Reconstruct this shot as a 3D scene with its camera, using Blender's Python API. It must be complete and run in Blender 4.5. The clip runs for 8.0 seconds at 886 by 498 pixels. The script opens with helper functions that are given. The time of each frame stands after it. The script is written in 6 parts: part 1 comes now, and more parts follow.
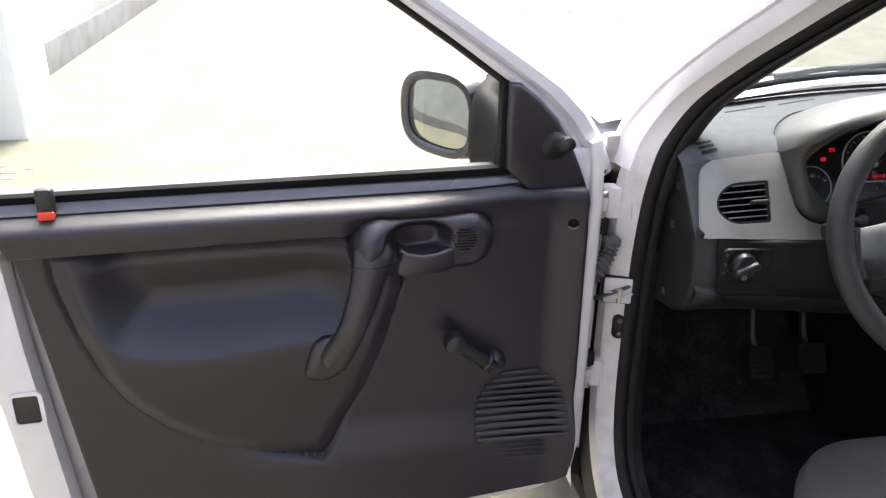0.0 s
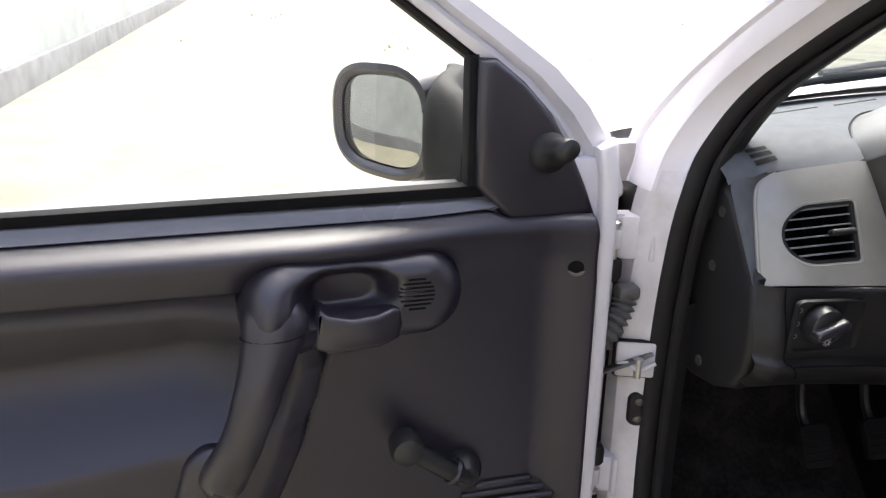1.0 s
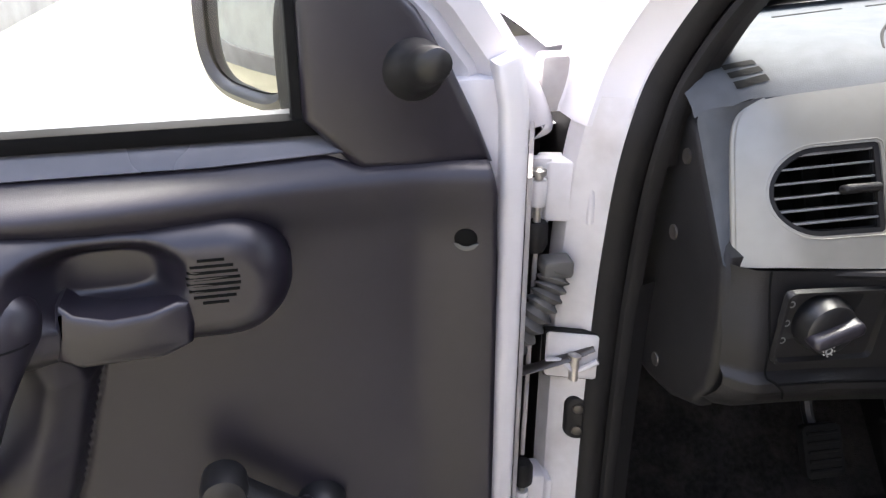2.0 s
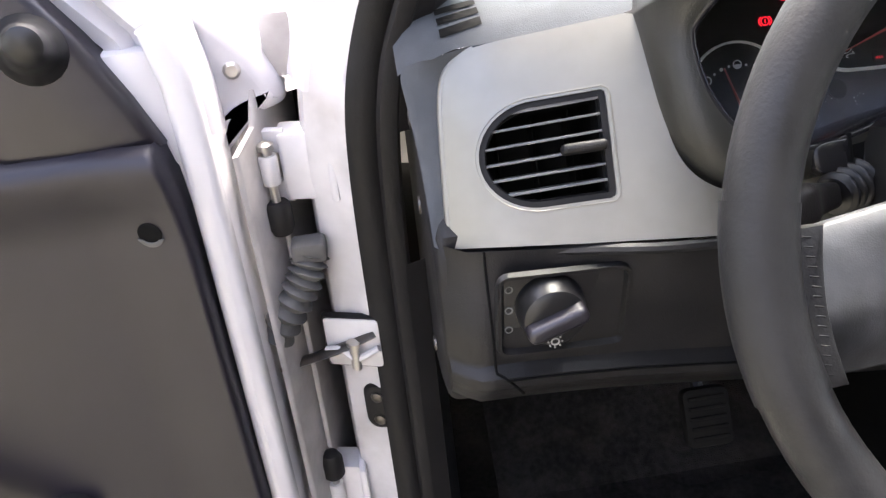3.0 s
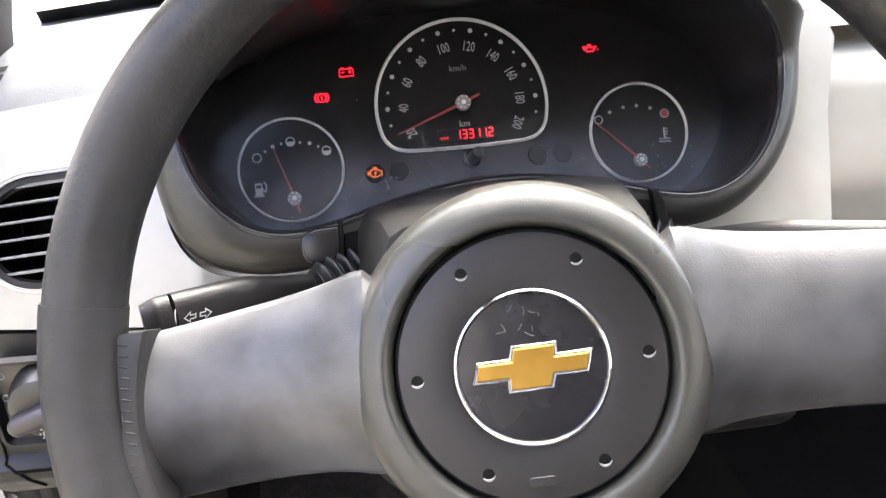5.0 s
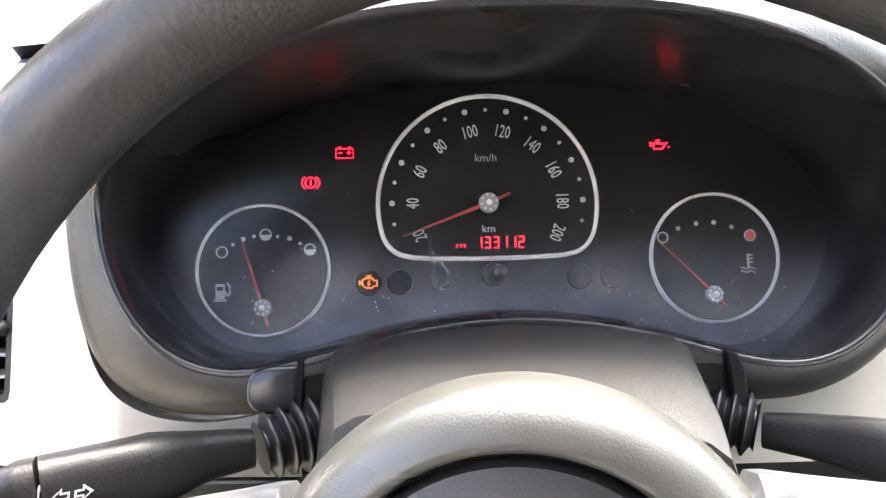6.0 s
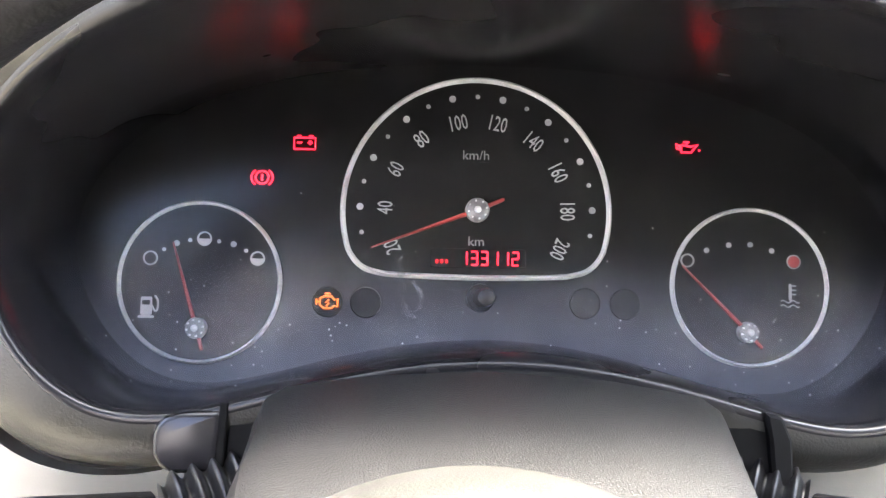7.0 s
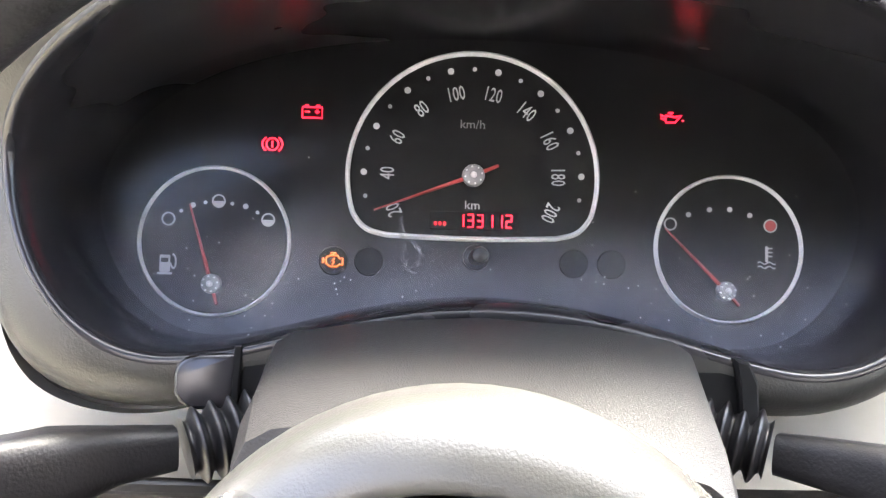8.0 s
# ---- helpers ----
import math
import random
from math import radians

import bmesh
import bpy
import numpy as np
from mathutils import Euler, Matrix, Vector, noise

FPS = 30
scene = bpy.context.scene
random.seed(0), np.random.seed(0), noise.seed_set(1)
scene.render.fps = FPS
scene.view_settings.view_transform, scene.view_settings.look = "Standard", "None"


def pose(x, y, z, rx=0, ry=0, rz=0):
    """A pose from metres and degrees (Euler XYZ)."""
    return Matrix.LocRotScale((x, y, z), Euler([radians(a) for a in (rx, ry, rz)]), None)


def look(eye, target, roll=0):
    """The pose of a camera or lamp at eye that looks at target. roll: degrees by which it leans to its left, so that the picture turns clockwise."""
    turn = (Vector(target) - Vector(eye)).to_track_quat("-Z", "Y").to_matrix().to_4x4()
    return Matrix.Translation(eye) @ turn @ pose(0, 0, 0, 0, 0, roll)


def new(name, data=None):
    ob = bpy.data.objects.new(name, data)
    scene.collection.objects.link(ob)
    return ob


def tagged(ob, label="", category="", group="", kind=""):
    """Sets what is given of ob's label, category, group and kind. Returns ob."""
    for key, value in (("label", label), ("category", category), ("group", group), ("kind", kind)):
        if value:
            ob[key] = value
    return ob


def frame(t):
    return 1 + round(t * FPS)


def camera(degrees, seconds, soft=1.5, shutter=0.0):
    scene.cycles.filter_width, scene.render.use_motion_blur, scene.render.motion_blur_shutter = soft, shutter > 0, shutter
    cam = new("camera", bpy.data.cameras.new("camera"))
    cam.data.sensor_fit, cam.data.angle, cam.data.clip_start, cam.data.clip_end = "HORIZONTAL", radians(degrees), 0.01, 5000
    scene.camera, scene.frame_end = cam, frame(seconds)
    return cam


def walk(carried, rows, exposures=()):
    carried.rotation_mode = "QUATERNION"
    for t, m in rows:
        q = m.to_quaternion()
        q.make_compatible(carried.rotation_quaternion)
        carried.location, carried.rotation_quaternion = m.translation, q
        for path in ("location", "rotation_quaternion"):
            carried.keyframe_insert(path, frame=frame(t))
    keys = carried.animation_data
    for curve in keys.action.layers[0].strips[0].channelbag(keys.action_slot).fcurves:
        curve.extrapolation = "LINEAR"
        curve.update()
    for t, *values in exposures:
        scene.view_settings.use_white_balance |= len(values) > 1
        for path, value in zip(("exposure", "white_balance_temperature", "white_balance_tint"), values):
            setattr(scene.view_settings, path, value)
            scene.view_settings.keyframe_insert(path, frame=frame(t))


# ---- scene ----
cam = camera(58.0, 8.0, soft=1.3)
PATH = [
    (0, (-1.239, -1.06, 1.331), (-0.914, 0.752, 0.55), 0.9),
    (0.5, (-1.215, -0.871, 1.262), (-0.881, 0.96, 0.53), 0.8),
    (1, (-1.15, -0.713, 1.195), (-0.742, 1.124, 0.519), 0.8),
    (1.2, (-1.115, -0.65, 1.171), (-0.664, 1.186, 0.518), 1.1),
    (2.3, (-0.889, -0.482, 1.129), (-0.642, 1.276, 0.208), -1.3),
    (2.5, (-0.84, -0.475, 1.125), (-0.626, 1.272, 0.174), -3.0),
    (3, (-0.705, -0.462, 1.121), (-0.56, 1.28, 0.15), -5.9),
    (3.5, (-0.579, -0.465, 1.121), (-0.428, 1.257, 0.117), -5.1),
    (4, (-0.492, -0.477, 1.113), (-0.286, 1.24, 0.108), -4.5),
    (4.2, (-0.472, -0.481, 1.112), (-0.226, 1.243, 0.128), -4.2),
    (5.3, (-0.421, -0.44, 1.112), (-0.257, 1.364, 0.266), -2.6),
    (5.5, (-0.409, -0.417, 1.112), (-0.307, 1.406, 0.295), -2.6),
    (6, (-0.398, -0.349, 1.106), (-0.322, 1.485, 0.312), -0.2),
    (6.5, (-0.382, -0.306, 1.091), (-0.322, 1.536, 0.314), 0.9),
    (7, (-0.384, -0.283, 1.087), (-0.322, 1.545, 0.278), 1.9),
    (7.5, (-0.38, -0.281, 1.09), (-0.31, 1.524, 0.232), 2.3),
    (8, (-0.381, -0.307, 1.088), (-0.334, 1.504, 0.242), 2.0),
]
EXPOSURES = [(0.0, 2.62, 6250, 10), (1.0, 2.65, 6250, 10), (2.3, 3.3, 6200, 10), (3.0, 3.55, 6350, 11), (4.2, 4.2, 6500, 12), (5.5, 4.55, 6500, 11), (6.5, 5.2, 6400, 11), (8.0, 5.28, 6400, 11)]
walk(cam, [(t, look(eye, target, roll)) for t, eye, target, roll in PATH], EXPOSURES)

# ---- light: hazy bright day, soft sun high in front ----
SUN_EL, SUN_ROT = radians(58), radians(20)
world = bpy.data.worlds.new("sky")
scene.world = world
world.use_nodes = True
wn = world.node_tree.nodes
wl = world.node_tree.links
sky = wn.new("ShaderNodeTexSky")
sky.sky_type = "NISHITA"
sky.sun_disc = False
sky.sun_elevation, sky.sun_rotation = SUN_EL, SUN_ROT
sky.air_density, sky.dust_density = 0.6, 8.0
wl.new(sky.outputs[0], wn["Background"].inputs[0])
wn["Background"].inputs[1].default_value = 0.15
sun = new("sun", bpy.data.lights.new("sun", "SUN"))
sun.data.energy, sun.data.angle = 0.7, radians(25)
sun.data.color = (1.0, 0.95, 0.86)
SUN_DIR = Vector((0.35 * math.cos(SUN_EL), 0.94 * math.cos(SUN_EL), math.sin(SUN_EL)))
sun.matrix_world = look(SUN_DIR * 20, (0, 0, 0))


# ---- materials ----
def mat(name, col, rough=0.5, metal=0.0, var=0.12, s1=60.0, s2=7.0, bump=0.15, bscale=900.0, dist=0.0004, coat=0.0, rvar=0.08, spec=0.5, dust=0.0, dustcol=(0.45, 0.4, 0.33)):
    m = bpy.data.materials.new(name)
    m.use_nodes = True
    nt = m.node_tree
    b = nt.nodes["Principled BSDF"]
    tc = nt.nodes.new("ShaderNodeTexCoord")

    def noise_tex(scale, detail):
        n = nt.nodes.new("ShaderNodeTexNoise")
        n.inputs["Scale"].default_value, n.inputs["Detail"].default_value = scale, detail
        nt.links.new(tc.outputs["Object"], n.inputs["Vector"])
        return n
    n1, n2 = noise_tex(s1, 4), noise_tex(s2, 3)
    mixn = nt.nodes.new("ShaderNodeMath")
    mixn.operation = "ADD"
    nt.links.new(n1.outputs["Fac"], mixn.inputs[0])
    nt.links.new(n2.outputs["Fac"], mixn.inputs[1])
    rng = nt.nodes.new("ShaderNodeMapRange")
    rng.interpolation_type = "SMOOTHSTEP"
    rng.inputs["From Min"].default_value, rng.inputs["From Max"].default_value = 0.6, 1.4
    rng.inputs["To Min"].default_value, rng.inputs["To Max"].default_value = 1 - var, 1 + var
    nt.links.new(mixn.outputs[0], rng.inputs["Value"])
    mul = nt.nodes.new("ShaderNodeMix")
    mul.data_type, mul.blend_type = "RGBA", "MULTIPLY"
    mul.inputs["Factor"].default_value = 1.0
    mul.inputs["A"].default_value = (*col, 1)
    nt.links.new(rng.outputs[0], mul.inputs["B"])
    out = mul.outputs["Result"]
    if dust > 0:
        n3 = noise_tex(22.0, 6)
        r3 = nt.nodes.new("ShaderNodeMapRange")
        r3.interpolation_type = "SMOOTHSTEP"
        r3.inputs["From Min"].default_value, r3.inputs["From Max"].default_value = 0.42, 0.8
        r3.inputs["To Min"].default_value, r3.inputs["To Max"].default_value = 0.0, dust
        nt.links.new(n3.outputs["Fac"], r3.inputs["Value"])
        dm = nt.nodes.new("ShaderNodeMix")
        dm.data_type = "RGBA"
        dm.inputs["B"].default_value = (*dustcol, 1)
        nt.links.new(r3.outputs[0], dm.inputs["Factor"])
        nt.links.new(out, dm.inputs["A"])
        out = dm.outputs["Result"]
    nt.links.new(out, b.inputs["Base Color"])
    rr = nt.nodes.new("ShaderNodeMapRange")
    rr.interpolation_type = "SMOOTHSTEP"
    rr.inputs["From Min"].default_value, rr.inputs["From Max"].default_value = 0.3, 0.7
    rr.inputs["To Min"].default_value, rr.inputs["To Max"].default_value = max(rough - rvar, 0.02), min(rough + rvar, 1)
    nt.links.new(n2.outputs["Fac"], rr.inputs["Value"])
    nt.links.new(rr.outputs[0], b.inputs["Roughness"])
    b.inputs["Metallic"].default_value = metal
    b.inputs["Coat Weight"].default_value = coat
    b.inputs["Coat Roughness"].default_value = 0.08
    b.inputs["Specular IOR Level"].default_value = spec
    if bump > 0:
        n4 = noise_tex(bscale, 2)
        bp = nt.nodes.new("ShaderNodeBump")
        bp.inputs["Strength"].default_value, bp.inputs["Distance"].default_value = bump, dist
        nt.links.new(n4.outputs["Fac"], bp.inputs["Height"])
        nt.links.new(bp.outputs[0], b.inputs["Normal"])
    return m


def glow(name, col, power):
    m = bpy.data.materials.new(name)
    m.use_nodes = True
    b = m.node_tree.nodes["Principled BSDF"]
    b.inputs["Base Color"].default_value = (col[0] * 0.3, col[1] * 0.3, col[2] * 0.3, 1)
    b.inputs["Emission Color"].default_value = (*col, 1)
    b.inputs["Emission Strength"].default_value = power
    return m


def pane_mat(name, tint, gloss=1.0, rough=0.0, ior=1.45):
    m = bpy.data.materials.new(name)
    m.use_nodes = True
    nt = m.node_tree
    nt.nodes.remove(nt.nodes["Principled BSDF"])
    tr, gl, mx, lw, pw, ma = (nt.nodes.new("ShaderNode" + k) for k in ("BsdfTransparent", "BsdfGlossy", "MixShader", "LayerWeight", "Math", "Math"))
    tr.inputs[0].default_value = (*tint, 1)
    gl.inputs["Color"].default_value = (gloss, gloss, gloss, 1)
    gl.inputs["Roughness"].default_value = rough
    f0 = ((ior - 1) / (ior + 1)) ** 2
    lw.inputs["Blend"].default_value = 0.5
    pw.operation, ma.operation = "POWER", "MULTIPLY_ADD"
    pw.inputs[1].default_value = 5.0
    ma.inputs[1].default_value, ma.inputs[2].default_value = 1 - f0, f0
    nt.links.new(lw.outputs["Facing"], pw.inputs[0])
    nt.links.new(pw.outputs[0], ma.inputs[0])
    nt.links.new(ma.outputs[0], mx.inputs[0])
    nt.links.new(tr.outputs[0], mx.inputs[1])
    nt.links.new(gl.outputs[0], mx.inputs[2])
    nt.links.new(mx.outputs[0], nt.nodes["Material Output"].inputs[0])
    return m


TRIM = mat("door_trim_plastic", (0.0098, 0.0080, 0.0142), 0.42, var=0.10, s1=90, s2=5, bump=0.35, bscale=1500, dist=0.0003, spec=0.55, rvar=0.03)
BELT = mat("sill_strip_plastic", (0.075, 0.075, 0.082), 0.34, var=0.1, bump=0.2, bscale=1500, dist=0.0002, spec=0.6)
TRIM_SMOOTH = mat("handle_plastic", (0.0128, 0.0108, 0.0160), 0.34, var=0.1, bump=0.15, bscale=1800, dist=0.0002, spec=0.6)
COLUMN = mat("column_plastic", (0.0175, 0.0173, 0.0169), 0.40, var=0.3, s1=900, bump=0.6, bscale=1900, dist=0.0004, spec=0.26)
DASH = mat("dash_plastic", (0.0105, 0.0100, 0.0104), 0.46, var=0.16, bump=0.45, bscale=900, dist=0.0004, dust=0.01, spec=0.3)
DASH_TOP = mat("dash_top_plastic", (0.078, 0.084, 0.092), 0.6, var=0.12, bump=0.4, bscale=1100, dist=0.0004, dust=0.02, spec=0.03)
HOOD = mat("hood_cover_plastic", (0.023, 0.0230, 0.0198), 0.38, var=0.12, bump=0.4, bscale=1100, dist=0.0004, dust=0.03, spec=0.40)
BEZEL = mat("bezel_plastic", (0.0130, 0.0125, 0.0138), 0.24, var=0.12, bump=0.12, bscale=1500, dist=0.0002, dust=0.008, spec=0.42)
SLAT = mat("vent_slat_plastic", (0.13, 0.128, 0.128), 0.38, var=0.1, bump=0.1)
# Near-black fill; stands for shade where holes and openings are drawn solid.
HOLE = mat("near_black_fill", (0.0045, 0.0045, 0.0045), 0.8, var=0.2, bump=0.0, spec=0.1)
PEDAL = mat("pedal_rubber", (0.0070, 0.0070, 0.0070), 0.75, var=0.3, bump=0.2, bscale=600, spec=0.12, dust=0.008)
SILVER = mat("silver_fascia", (0.262, 0.252, 0.222), 0.42, metal=0.6, var=0.06, bump=0.15, bscale=1600, dist=0.0002, dust=0.03)
BLACK = mat("black_plastic", (0.0095, 0.0093, 0.0098), 0.4, var=0.15, bump=0.2, bscale=1200, dist=0.0002)
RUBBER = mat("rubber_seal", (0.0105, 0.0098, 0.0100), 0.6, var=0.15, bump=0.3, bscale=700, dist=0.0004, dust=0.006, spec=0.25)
BOOT = mat("boot_rubber", (0.085, 0.083, 0.080), 0.6, var=0.2, bump=0.2, bscale=600, dust=0.2, dustcol=(0.2, 0.18, 0.16))
WHITE = mat("white_car_paint", (0.62, 0.605, 0.62), 0.35, var=0.04, s1=30, s2=5, bump=0.05, bscale=300, dist=0.0003, coat=0.4, dust=0.05, dustcol=(0.42, 0.40, 0.36))
WHITE_DIRTY = mat("white_jamb_paint", (0.60, 0.585, 0.59), 0.45, var=0.12, s1=40, s2=9, bump=0.12, bscale=200, dist=0.0005, coat=0.2, dust=0.42, dustcol=(0.27, 0.24, 0.21))
# Jamb paint with grime, greyed to put the door's shade into the colour.
JAMB = mat("shaded_grimy_jamb_paint", (0.43, 0.41, 0.395), 0.6, var=0.16, s1=45, s2=11, bump=0.15, bscale=200, dist=0.0005, dust=0.5, dustcol=(0.20, 0.175, 0.15), spec=0.3)
STEEL = mat("worn_steel", (0.5, 0.48, 0.45), 0.4, metal=0.9, var=0.2, bump=0.2, bscale=400, dist=0.0003, dust=0.2)
STEEL_DARK = mat("greasy_steel", (0.10, 0.09, 0.08), 0.35, metal=0.7, var=0.3, bump=0.2, bscale=400)
CHROME = mat("chrome", (0.62, 0.62, 0.63), 0.16, metal=1.0, var=0.05, bump=0.0)
RING = mat("gauge_ring", (0.68, 0.68, 0.67), 0.3, metal=0.0, var=0.03, bump=0.0)
PRINT_DIM = mat("gauge_print_dim", (0.2, 0.2, 0.2), 0.6, var=0.05, bump=0.0)
HUB_CAP = mat("needle_hub_plastic", (0.22, 0.22, 0.22), 0.35, var=0.1, bump=0.0)
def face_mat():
    """Matt black dial plate; the pale haze over its lower part is painted into the colour."""
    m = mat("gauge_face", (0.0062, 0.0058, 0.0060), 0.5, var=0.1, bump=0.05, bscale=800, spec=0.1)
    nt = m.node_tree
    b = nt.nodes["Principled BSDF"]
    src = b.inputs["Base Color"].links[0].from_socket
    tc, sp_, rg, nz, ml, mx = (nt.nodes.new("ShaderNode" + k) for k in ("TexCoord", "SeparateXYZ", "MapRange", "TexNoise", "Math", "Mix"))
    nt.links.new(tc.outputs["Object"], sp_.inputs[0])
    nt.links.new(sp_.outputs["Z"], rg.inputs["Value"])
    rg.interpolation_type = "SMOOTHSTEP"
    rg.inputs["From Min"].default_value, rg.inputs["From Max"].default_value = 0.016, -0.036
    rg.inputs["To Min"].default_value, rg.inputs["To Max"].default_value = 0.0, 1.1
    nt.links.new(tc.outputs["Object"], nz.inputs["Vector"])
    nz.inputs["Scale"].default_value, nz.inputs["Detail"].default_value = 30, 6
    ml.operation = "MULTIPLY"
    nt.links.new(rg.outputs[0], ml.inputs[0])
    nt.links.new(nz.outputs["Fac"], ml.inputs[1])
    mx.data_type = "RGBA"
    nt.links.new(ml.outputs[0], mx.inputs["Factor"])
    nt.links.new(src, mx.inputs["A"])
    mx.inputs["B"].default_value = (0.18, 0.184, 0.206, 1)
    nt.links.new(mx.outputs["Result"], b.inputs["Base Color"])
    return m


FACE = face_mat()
FACE_IN = mat("gauge_inner_face", (0.0060, 0.0057, 0.0059), 0.6, var=0.1, bump=0.0, spec=0.15)
PRINT = mat("gauge_print", (0.42, 0.42, 0.42), 0.6, var=0.05, bump=0.0)
NEEDLE = mat("needle_red", (0.30, 0.035, 0.03), 0.4, var=0.05, bump=0.0)
REDDOT = mat("red_print", (0.38, 0.05, 0.05), 0.5, var=0.05, bump=0.0)
RED = glow("red_lamp", (1.0, 0.012, 0.03), 0.14)
RED_DIM = glow("red_lamp_dim", (1.0, 0.01, 0.02), 0.04)
AMBER = glow("amber_lamp", (1.0, 0.20, 0.02), 0.06)
RIM_LEATHER = mat("wheel_rim_plastic", (0.0175, 0.0173, 0.0175), 0.44, var=0.22, s1=90, s2=14, bump=0.5, bscale=420, dist=0.0005, dust=0.01, spec=0.35, rvar=0.14)
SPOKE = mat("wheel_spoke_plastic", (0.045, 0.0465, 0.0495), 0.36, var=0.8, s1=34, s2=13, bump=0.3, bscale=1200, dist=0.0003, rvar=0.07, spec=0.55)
# Shaded copy of the spoke plastic, darkened for the lower spoke.
SPOKE_SHADED = mat("shaded_spoke_plastic", (0.0080, 0.0080, 0.0084), 0.42, var=0.3, s1=30, s2=11, bump=0.3, bscale=1200, dist=0.0003, rvar=0.1, spec=0.35)
HUB = mat("wheel_hub_plastic", (0.036, 0.0366, 0.0325), 0.33, var=0.14, bump=0.35, bscale=1500, dist=0.0003)
PAD = mat("wheel_pad_plastic", (0.0125, 0.0120, 0.0124), 0.42, var=0.1, bump=0.3, bscale=1500, dist=0.0002, spec=0.4)
GOLD = mat("gold_emblem", (0.40, 0.235, 0.045), 0.30, metal=0.85, var=0.12, s1=90, bump=0.0)
EMBLEM_BLACK = mat("emblem_black", (0.010, 0.010, 0.012), 0.25, var=0.15, s1=120, s2=40, bump=0.0)
MIRROR = mat("mirror_glass", (0.44, 0.44, 0.43), 0.02, metal=1.0, var=0.03, bump=0.0, rvar=0.0)
GLASS = pane_mat("clear_glass", (0.90, 0.94, 0.91))
SCREEN = pane_mat("windscreen_glass", (0.74, 0.79, 0.76), 0.8)
def lens_mat():
    """Clear plastic with a soft reflection; a dust film and reflected haze are painted into its lower part."""
    m = pane_mat("cluster_lens", (0.94, 0.94, 0.94), 0.28, 0.20, 1.45)
    nt = m.node_tree
    out = nt.nodes["Material Output"]
    base = out.inputs[0].links[0].from_socket
    df, mx = nt.nodes.new("ShaderNodeBsdfDiffuse"), nt.nodes.new("ShaderNodeMixShader")
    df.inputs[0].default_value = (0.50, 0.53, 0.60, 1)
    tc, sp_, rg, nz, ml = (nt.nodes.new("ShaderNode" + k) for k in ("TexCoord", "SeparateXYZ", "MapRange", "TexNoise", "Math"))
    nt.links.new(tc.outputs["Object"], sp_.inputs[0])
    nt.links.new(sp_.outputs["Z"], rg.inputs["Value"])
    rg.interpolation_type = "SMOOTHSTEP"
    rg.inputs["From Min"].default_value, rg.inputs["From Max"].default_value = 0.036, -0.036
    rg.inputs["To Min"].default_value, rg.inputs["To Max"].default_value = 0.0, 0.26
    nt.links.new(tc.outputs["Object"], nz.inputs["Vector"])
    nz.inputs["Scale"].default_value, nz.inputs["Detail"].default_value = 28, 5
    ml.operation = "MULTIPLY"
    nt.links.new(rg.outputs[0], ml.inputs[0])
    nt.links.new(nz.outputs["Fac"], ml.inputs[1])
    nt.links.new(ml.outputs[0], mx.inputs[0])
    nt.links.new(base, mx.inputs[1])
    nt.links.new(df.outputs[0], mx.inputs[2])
    nt.links.new(mx.outputs[0], out.inputs[0])
    return m


LENS = lens_mat()
FABRIC = mat("seat_fabric", (0.075, 0.070, 0.070), 0.85, var=0.2, s1=300, s2=12, bump=0.6, bscale=1400, dist=0.0008, spec=0.3)
CARPET = mat("floor_carpet", (0.025, 0.0235, 0.0235), 0.95, var=0.5, s1=120, s2=9, bump=0.8, bscale=500, dist=0.003, spec=0.1, dust=0.05)
LINER = mat("headliner", (0.42, 0.41, 0.40), 0.9, var=0.06, bump=0.3, bscale=600)
RED_TAB = mat("red_lock_tab", (0.7, 0.06, 0.03), 0.4, var=0.05, bump=0.0)
GROUND = mat("dusty_concrete", (0.184, 0.177, 0.138), 0.92, var=0.26, s1=2.2, s2=0.35, bump=0.5, bscale=25, dist=0.01, spec=0.2, dust=0.65, dustcol=(0.140, 0.136, 0.095))
WALL = mat("grey_plaster", (0.27, 0.285, 0.275), 0.9, var=0.2, s1=3.0, s2=0.5, bump=0.4, bscale=40, dist=0.005, dust=0.35, dustcol=(0.34, 0.35, 0.33))
PLINTH = mat("grey_plinth", (0.13, 0.132, 0.135), 0.9, var=0.3, s1=4.0, s2=0.7, bump=0.4, bscale=40, dist=0.005)
WALL_DARK = mat("plain_grey_render", (0.23, 0.23, 0.235), 0.9, var=0.25, s1=3.0, s2=0.5, bump=0.4, bscale=40, dist=0.005)
WALL_WHITE = mat("white_plaster", (0.90, 0.89, 0.86), 0.85, var=0.05, s1=6.0, s2=0.8, bump=0.3, bscale=40, dist=0.004)
DRY = mat("dry_grass", (0.42, 0.37, 0.24), 0.95, var=0.3, s1=5, s2=0.7, bump=0.5, bscale=12, dist=0.03)
CLOUDY = mat("fogged_decal", (0.45, 0.44, 0.43), 0.6, var=0.2, bump=0.0)


# ---- building helpers ----
def empty(name, loc, label, category, group="", kind=""):
    ob = new(name)
    ob.location = loc
    ob.empty_display_size = 0.05
    return tagged(ob, label, category, group, kind)


def root_place(ob):
    p = Vector((0, 0, 0))
    while ob is not None:
        p = p + ob.location
        ob = ob.parent
    return p


